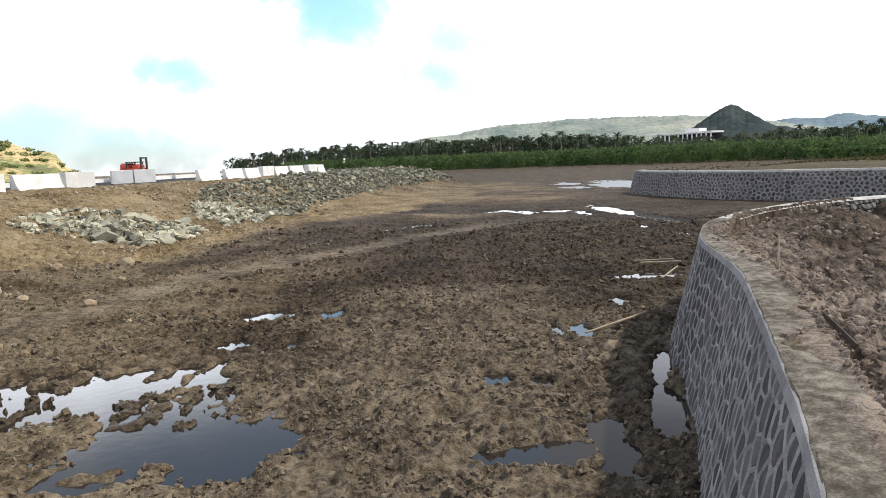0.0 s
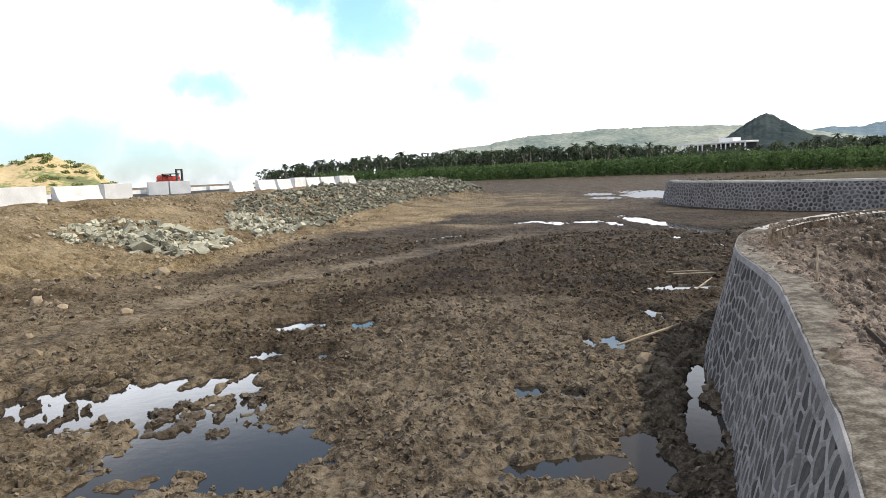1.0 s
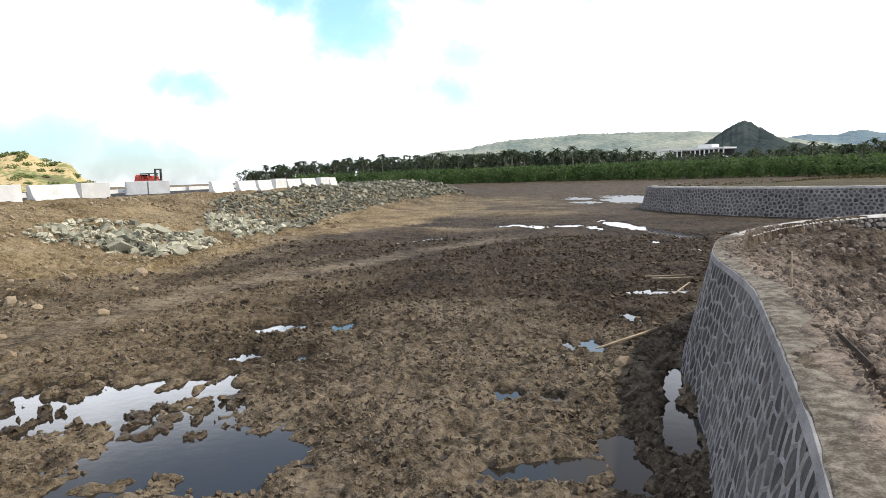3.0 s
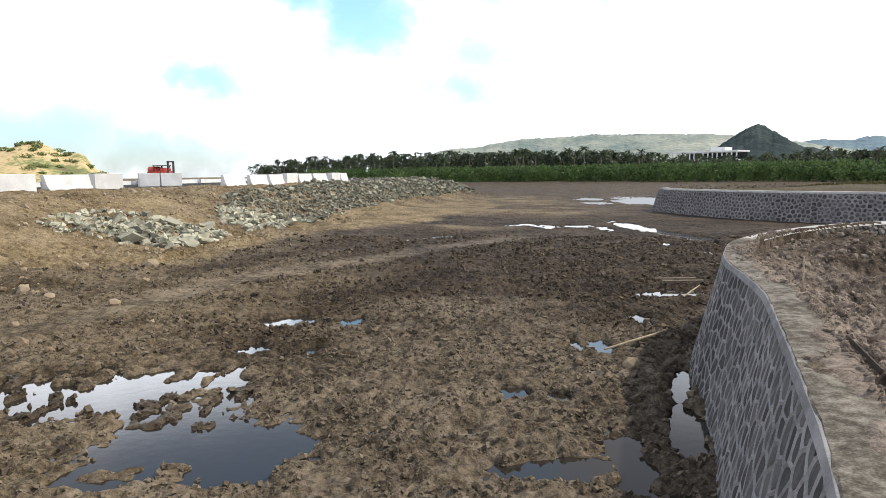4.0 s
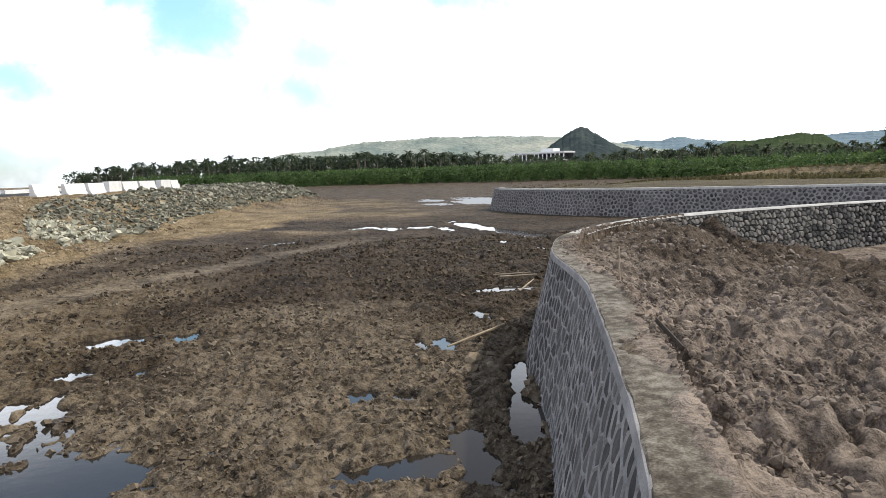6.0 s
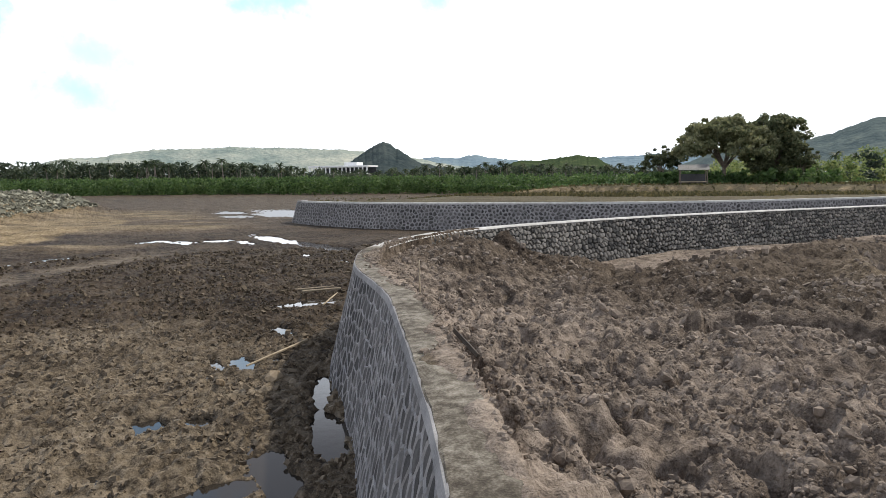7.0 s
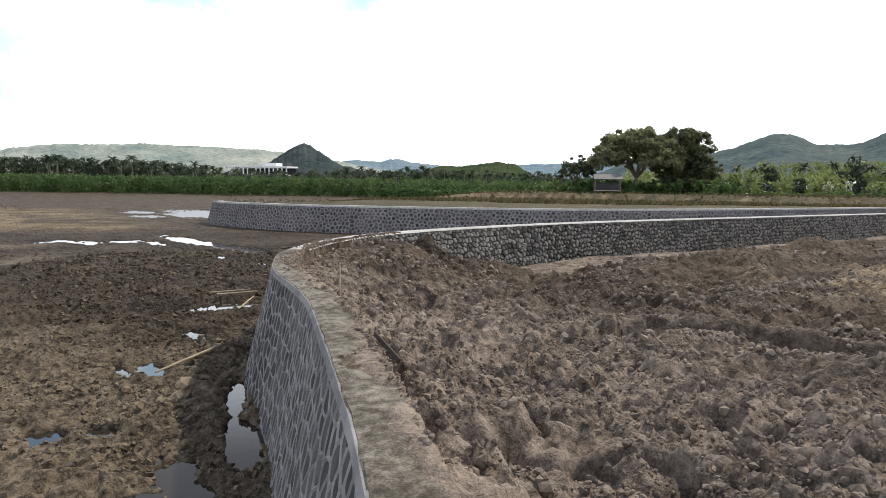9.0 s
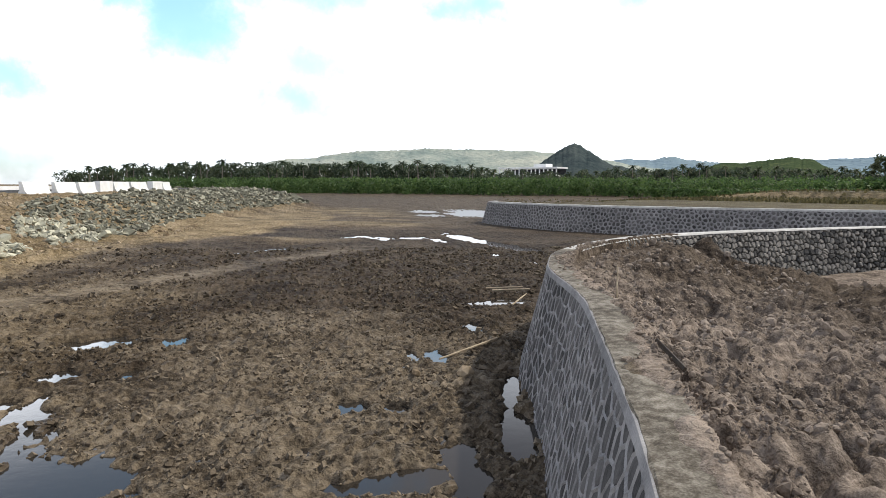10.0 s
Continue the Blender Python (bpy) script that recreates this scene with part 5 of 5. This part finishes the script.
def woods():
    rng = np.random.default_rng(71)
    # mangroves along the shore, in rows one behind another
    pts = []
    for row in range(5):
        for az in np.arange(13, -49, -0.42):
            a = az + rng.uniform(-0.2, 0.2)
            d = np.interp(-a, [-13, -5, 5, 15, 25, 35, 48], [250, 240, 232, 222, 215, 185, 165]) + row * 9 + rng.uniform(-3, 3)
            top = 3.8 + d * math.tan(radians(np.interp(-a, [-13, 0, 16, 27, 35, 48], [0.25, 0.40, 0.42, 0.36, 0.30, 0.30]))) * (0.75 + 0.07 * row) + rng.uniform(-0.9, 0.7)
            x, y, _ = polar(a, d)
            base = 0.6 if d > 200 else 1.2
            for h in np.arange(base + 0.8, max(top, base + 2), 1.7):
                pts.append((x + rng.uniform(-1, 1), y + rng.uniform(-1, 1), h, rng.uniform(1.2, 2.0)))
    leaf_mass("mangroves", pts, 66, 0.38, M_MANGROVE, 72, "dense green mangrove belt along the mud flat", "mangroves", 0.9)
    # dark woods under the palms
    pts = []
    for row in range(3):
        for az in np.arange(17, -50, -0.5):
            a = az + rng.uniform(-0.25, 0.25)
            d = 305 + row * 22 + rng.uniform(-6, 6)
            x, y, _ = polar(a, d)
            top = np.interp(-a, [-17, -10, 0, 13, 16, 23, 27, 50], [7.0, 11.5, 12.5, 12.0, 8.5, 8.3, 9.6, 8.0])
            for h in np.arange(2.0, top + rng.uniform(-1.5, 1.0), 2.4):
                pts.append((x + rng.uniform(-1.5, 1.5), y, h, rng.uniform(1.7, 2.8)))
    leaf_mass("woods", pts, 60, 0.6, M_WOODS, 73, "dark green woods behind the mangroves", "woods")
    # bright scrub and trees on the far right
    pts = []
    for row in range(4):
        for az in np.arange(-50, -84, -0.55):
            a = az + rng.uniform(-0.3, 0.3)
            d = 140 + row * 22 + rng.uniform(-6, 6)
            x, y, _ = polar(a, d)
            top = 3.8 + d * math.tan(radians(0.55 + 0.35 * row + 0.5 * float(vnoise(np.array([a]), np.array([row * 3.0]), 3.0, 4)[0])))
            for h in np.arange(2.8, max(top, 4.2), 1.5):
                pts.append((x + rng.uniform(-1.2, 1.2), y, h, rng.uniform(0.9, 1.8)))
    leaf_mass("scrub", pts, 80, 0.33, M_SCRUB, 74, "sunlit yellow-green scrub and bushes", "scrub", 0.9)
    # darker trees and bushes among it
    pts = []
    for _ in range(46):
        a = rng.uniform(-84, -56)
        d = rng.uniform(128, 185)
        x, y, _z = polar(a, d)
        tall = rng.uniform(1.2, 4.2) if rng.uniform() < 0.7 else rng.uniform(4.5, 6.5)
        for h in np.arange(0.8, tall, 0.9):
            pts.append((x + rng.uniform(-1.2, 1.2), y + rng.uniform(-1.2, 1.2), 2.4 + h, rng.uniform(0.8, 1.5)))
    leaf_mass("dark_scrub", pts, 70, 0.33, M_WOODS, 76, "darker green bushes and young trees in the scrub", "scrub", 0.9)
    # low dark hedge in front of it, and along the bank
    pts = []
    for az in np.arange(-57, -84, -0.3):
        x, y, _ = polar(az, np.interp(-az, [57, 84], [118, 128]) + rng.uniform(-2, 2))
        pts.append((x, y, 2.7 + rng.uniform(-0.3, 0.3), rng.uniform(0.6, 1.2)))
    for az in np.arange(-28, -58, -0.35):
        x, y, _ = polar(az, np.interp(-az, [28, 42, 58], [168, 125, 112]) + rng.uniform(-3, 3))
        pts.append((x, y, 2.6 + rng.uniform(-0.3, 0.3), rng.uniform(0.4, 0.9)))
    for _ in range(150):
        x, y, _z = polar(rng.uniform(-58, -44), rng.uniform(114, 126))
        pts.append((x, y, 3.2 + rng.uniform(-0.3, 1.6) ** 1, rng.uniform(0.5, 1.1)))
    leaf_mass("hedge", pts, 50, 0.32, M_MANGROVE, 75, "low dark green bushes along the bank", "bushes")


woods()


def make_palm(seed, tall, lean, droop):
    rng = np.random.default_rng(seed)
    ob = tagged(new("coconut_palm"), "tall coconut palm with a dark drooping crown", "palm", "palms of the grove")
    bm = bmesh.new()
    pts = [(lean * (k / 6) ** 1.6, 0.3 * math.sin(k * 0.7), tall * k / 6) for k in range(7)]
    tube(bm, pts, [0.26, 0.2, 0.18, 0.17, 0.16, 0.15, 0.14], 6)
    part("trunk", bm, M_PALM_TRUNK, ob)
    top = np.array(pts[-1])
    verts, faces = [], []
    for k in range(28):
        a = 2 * math.pi * k * 0.382 + rng.uniform(-0.2, 0.2)
        up = rng.uniform(-0.6, 1.25)
        length = rng.uniform(2.2, 3.3)
        side = np.array([-math.sin(a), math.cos(a), 0])
        prev = None
        for s in range(5):
            t = s / 4
            p = top + np.array([math.cos(a), math.sin(a), 0]) * length * (t * math.cos(up * 0.6)) + np.array([0, 0, length * (0.75 * up * t - droop * t * t)])
            w = 0.27 * math.sin(math.pi * min(0.97, 0.12 + 0.86 * t)) + 0.04
            sag = np.array([0, 0, -0.45 * w])
            row = (p - side * w + sag, p, p + side * w + sag)
            o = len(verts)
            verts += [tuple(r) for r in row]
            if prev is not None:
                faces += [(prev, prev + 1, o + 1, o), (prev + 1, prev + 2, o + 2, o + 1)]
            prev = o
    mesh_object("crown", verts, faces, M_PALM, ob)
    return ob


def palm_grove():
    rng = np.random.default_rng(81)
    kinds = [make_palm(1, 12.5, 0.8, 0.45), make_palm(2, 11.5, -1.2, 0.35), make_palm(3, 13.0, 0.3, 0.55)]
    spots = []
    for az in np.arange(17.2, -46, -0.235):
        a = az + rng.uniform(-0.25, 0.25)
        d = rng.uniform(285, 350)
        spots.append((a, d, np.interp(-a, [-17, -12, -6, 5, 14, 17, 23, 26, 32, 46], [0.62, 0.84, 0.95, 0.97, 0.93, 0.7, 0.66, 0.8, 0.85, 0.72]) * rng.uniform(0.72, 1.08)))
    for a in np.arange(-57, -84, -1.0):
        spots.append((a + rng.uniform(-0.6, 0.6), rng.uniform(170, 225), rng.uniform(0.55, 0.8)))
    for k, (a, d, s) in enumerate(spots):
        m = pose(*polar(a, d, 0.5), 0, 0, rng.uniform(0, 360)) @ Matrix.Diagonal((s, s, s, 1))
        if k < 3:
            kinds[k].matrix_basis = m
            continue
        ob = copy_thing(kinds[k % 3], pose(0, 0, 0))
        ob.matrix_basis = m


palm_grove()


def make_tree(place, tall, spread, seed, label, clumps, shape, group=""):
    """A broad tree: tapered trunk, forking limbs, a ragged leafy crown with gaps."""
    rng = np.random.default_rng(seed)
    ob = thing("tree", place, label, "tree", group)
    bm = bmesh.new()
    fork = tall * 0.3
    tube(bm, [(0, 0, -0.3), (0.1, 0.05, fork * 0.5), (0.0, 0.1, fork)], [tall * 0.034, tall * 0.026, tall * 0.022], 8)
    part("trunk", bm, M_BARK, ob)
    tips = []
    for k in range(9):
        a = 2 * math.pi * k / 9 + rng.uniform(-0.3, 0.3)
        reach = spread * rng.uniform(0.35, 0.85)
        h = tall * rng.uniform(0.62, 0.9) * (1 - 0.25 * reach / spread)
        p0, p3 = Vector((0, 0.1, fork * rng.uniform(0.75, 1.0))), Vector((math.cos(a) * reach, math.sin(a) * reach, h))
        p1 = p0.lerp(p3, 0.35) + Vector((0, 0, tall * 0.05))
        p2 = p0.lerp(p3, 0.7) + Vector((rng.uniform(-0.4, 0.4), rng.uniform(-0.4, 0.4), tall * 0.03))
        bm = bmesh.new()
        tube(bm, [p0, p1, p2, p3], [tall * 0.015, tall * 0.011, tall * 0.007, tall * 0.003], 6)
        part("limb", bm, M_BARK, ob)
        tips.append((p2, p3))
    cents = []
    for _ in range(clumps):
        a, u = rng.uniform(0, 2 * math.pi), rng.uniform(0, 1) ** 0.5
        if shape == "dome":
            h = tall * (0.36 + 0.60 * math.sqrt(max(0, 1 - u * u)) * rng.uniform(0.35, 1.0))
        else:
            h = tall * rng.uniform(0.22, 0.95)
            u *= math.sqrt(max(0.05, 1 - ((h / tall - 0.5) / 0.55) ** 2))
        cents.append((math.cos(a) * spread * u, math.sin(a) * spread * u, h, rng.uniform(0.55, 1.25) * tall / 13))
    for p2, p3 in tips:
        cents += [(*p3, tall / 13), (*p2, tall / 15)]
    quads_object("crown", leaf_cloud(cents, 130, 0.25 * tall / 13, rng, 0.6), M_LEAF, ob)
    return ob


GZ = 2.6
make_tree(polar(-50.3, 121, GZ), 12.2, 8.2, 91, "large spreading dark green tree behind the hut", 270, "dome", "trees by the hut")
make_tree(polar(-53.9, 124, GZ), 11.8, 5.0, 92, "tall dense dark green tree", 220, "tall", "trees by the hut")
make_tree(polar(-55.6, 122, GZ), 6.6, 3.0, 93, "smaller dark green tree", 50, "tall", "trees by the hut")
make_tree(polar(-45.6, 122, GZ), 7.4, 3.0, 94, "small dark round tree beside the hut", 46, "dome", "trees by the hut")


# ---- buildings ----
def make_hut():
    ob = thing("hut", polar(-48.05, 110, height(*polar(-48.05, 110)[:2]) - 0.05), "small dark timber hut with a grey sheet roof", "hut", turn=-44)
    for px in (-1.9, 1.9):
        for py in (-1.3, 1.3):
            bm = bmesh.new()
            box(bm, (0.14, 0.14, 2.2), (px, py, 1.1), 0.01)
            part("post", bm, M_BARK, ob)
    bm = bmesh.new()
    box(bm, (3.9, 0.06, 1.5), (0, 1.3, 0.9))
    part("back_wall", bm, M_DARK, ob)
    bm = bmesh.new()
    box(bm, (4.0, 2.6, 0.12), (0, 0, 0.45), 0.01)
    part("floor_deck", bm, M_WOOD, ob)
    bm = bmesh.new()
    for side in (-1, 1):
        for k in range(12):
            x = -2.2 + 4.4 * (k + 0.5) / 12
            box(bm, (0.35, 1.75, 0.05 + 0.03 * (k % 2)), (x, side * 0.82, 2.62), 0, Matrix.Rotation(radians(-side * 28), 4, "X"))
    part("roof", bm, M_ROOF, ob)


make_hut()


def make_hotel():
    d = 420.0
    a, b = Vector(polar(-17.1, d + 10)), Vector(polar(-21.95, d - 10))
    mid, run = (a + b) / 2, b - a
    w = run.length
    ob = thing("hotel", (mid.x, mid.y, 0.5), "long white flat-roofed building on columns above the trees", "building", turn=math.degrees(math.atan2(run.y, run.x)))

    def slab(name, size, at, mat, bev=0.0):
        bm = bmesh.new()
        box(bm, size, at, bev)
        return part(name, bm, mat, ob)
    slab("roof_slab", (w, 14, 0.9), (0, 0, 13.4), M_WHITE, 0.05)
    slab("floor_slab", (w, 13, 0.5), (0, 0, 8.6), M_WHITE)
    slab("floor_slab", (w, 13, 0.5), (0, 0, 4.6), M_WHITE)
    slab("roof_block", (8.5, 8, 2.0), (w * 0.18, 0, 14.8), M_WHITE, 0.05)
    slab("back_wall", (w - 1.0, 0.3, 12.5), (0, 5.5, 6.5), M_DARK)
    slab("ground_storey", (w - 2.0, 9, 4.4), (0, 1, 2.2), M_WHITE)
    n = 15
    for k in range(n):
        slab("column", (0.55, 0.6, 12.9), (-w / 2 + 0.8 + (w - 1.6) * k / (n - 1), -6.3, 6.5), M_WHITE)


make_hotel()


def make_house(az, d, w, tall, turn, label):
    x, y, _ = polar(az, d)
    ob = thing("house", (x, y, height(x, y) - 0.1), label, "house", "small houses among the trees", turn)
    bm = bmesh.new()
    box(bm, (w, w * 0.7, tall), (0, 0, tall / 2))
    part("wall", bm, M_WHITE, ob)
    bm = bmesh.new()
    for s in (-1, 1):
        box(bm, (w * 1.15, w * 0.5, 0.12), (0, s * w * 0.22, tall + w * 0.12), 0.01, Matrix.Rotation(radians(-s * 32), 4, "X"))
    part("roof", bm, M_WHITE, ob, "white sheet roof")
    bm = bmesh.new()
    box(bm, (w * 0.22, 0.06, tall * 0.7), (w * 0.1, -w * 0.36, tall * 0.36))
    part("door", bm, M_DARK, ob)


for az, dd in ((-62.3, 152), (-63.9, 150), (-65.6, 150)):
    make_house(az, dd, 2.0, 2.2, az + 25, "small white house with a pale sheet roof")
make_house(-57.0, 128, 1.4, 1.6, -60, "small white house with a pale sheet roof")


# dry grass on the bank behind the far wall, and on the embankment's end
def grass():
    rng = np.random.default_rng(95)
    n = 9000
    az = rng.uniform(-75, -17, n)
    d = np.interp(-az, [17, 30, 45, 75], [105, 85, 75, 95]) + rng.exponential(18, n)
    x, y = -np.sin(np.radians(az)) * d, np.cos(np.radians(az)) * d
    z = heights(x, y, False)
    h, w, a = rng.uniform(0.1, 0.38, n), rng.uniform(0.1, 0.3, n), rng.uniform(0, np.pi, n)
    dx, dy = np.cos(a) * w, np.sin(a) * w
    k = rng.normal(0, 0.15, n)
    v = np.stack([np.stack([x - dx, y - dy, z - 0.05], -1), np.stack([x + dx, y + dy, z - 0.05], -1), np.stack([x + dx * 0.4 + k, y + dy * 0.4, z + h], -1), np.stack([x - dx * 0.3 + k, y - dy * 0.3, z + h * 0.9], -1)], 1)
    quads_object("dry_grass", v.reshape(-1, 3), M_GRASS_DRY, None, "dry brown grass tufts on the field", "grass", "stuff")


grass()
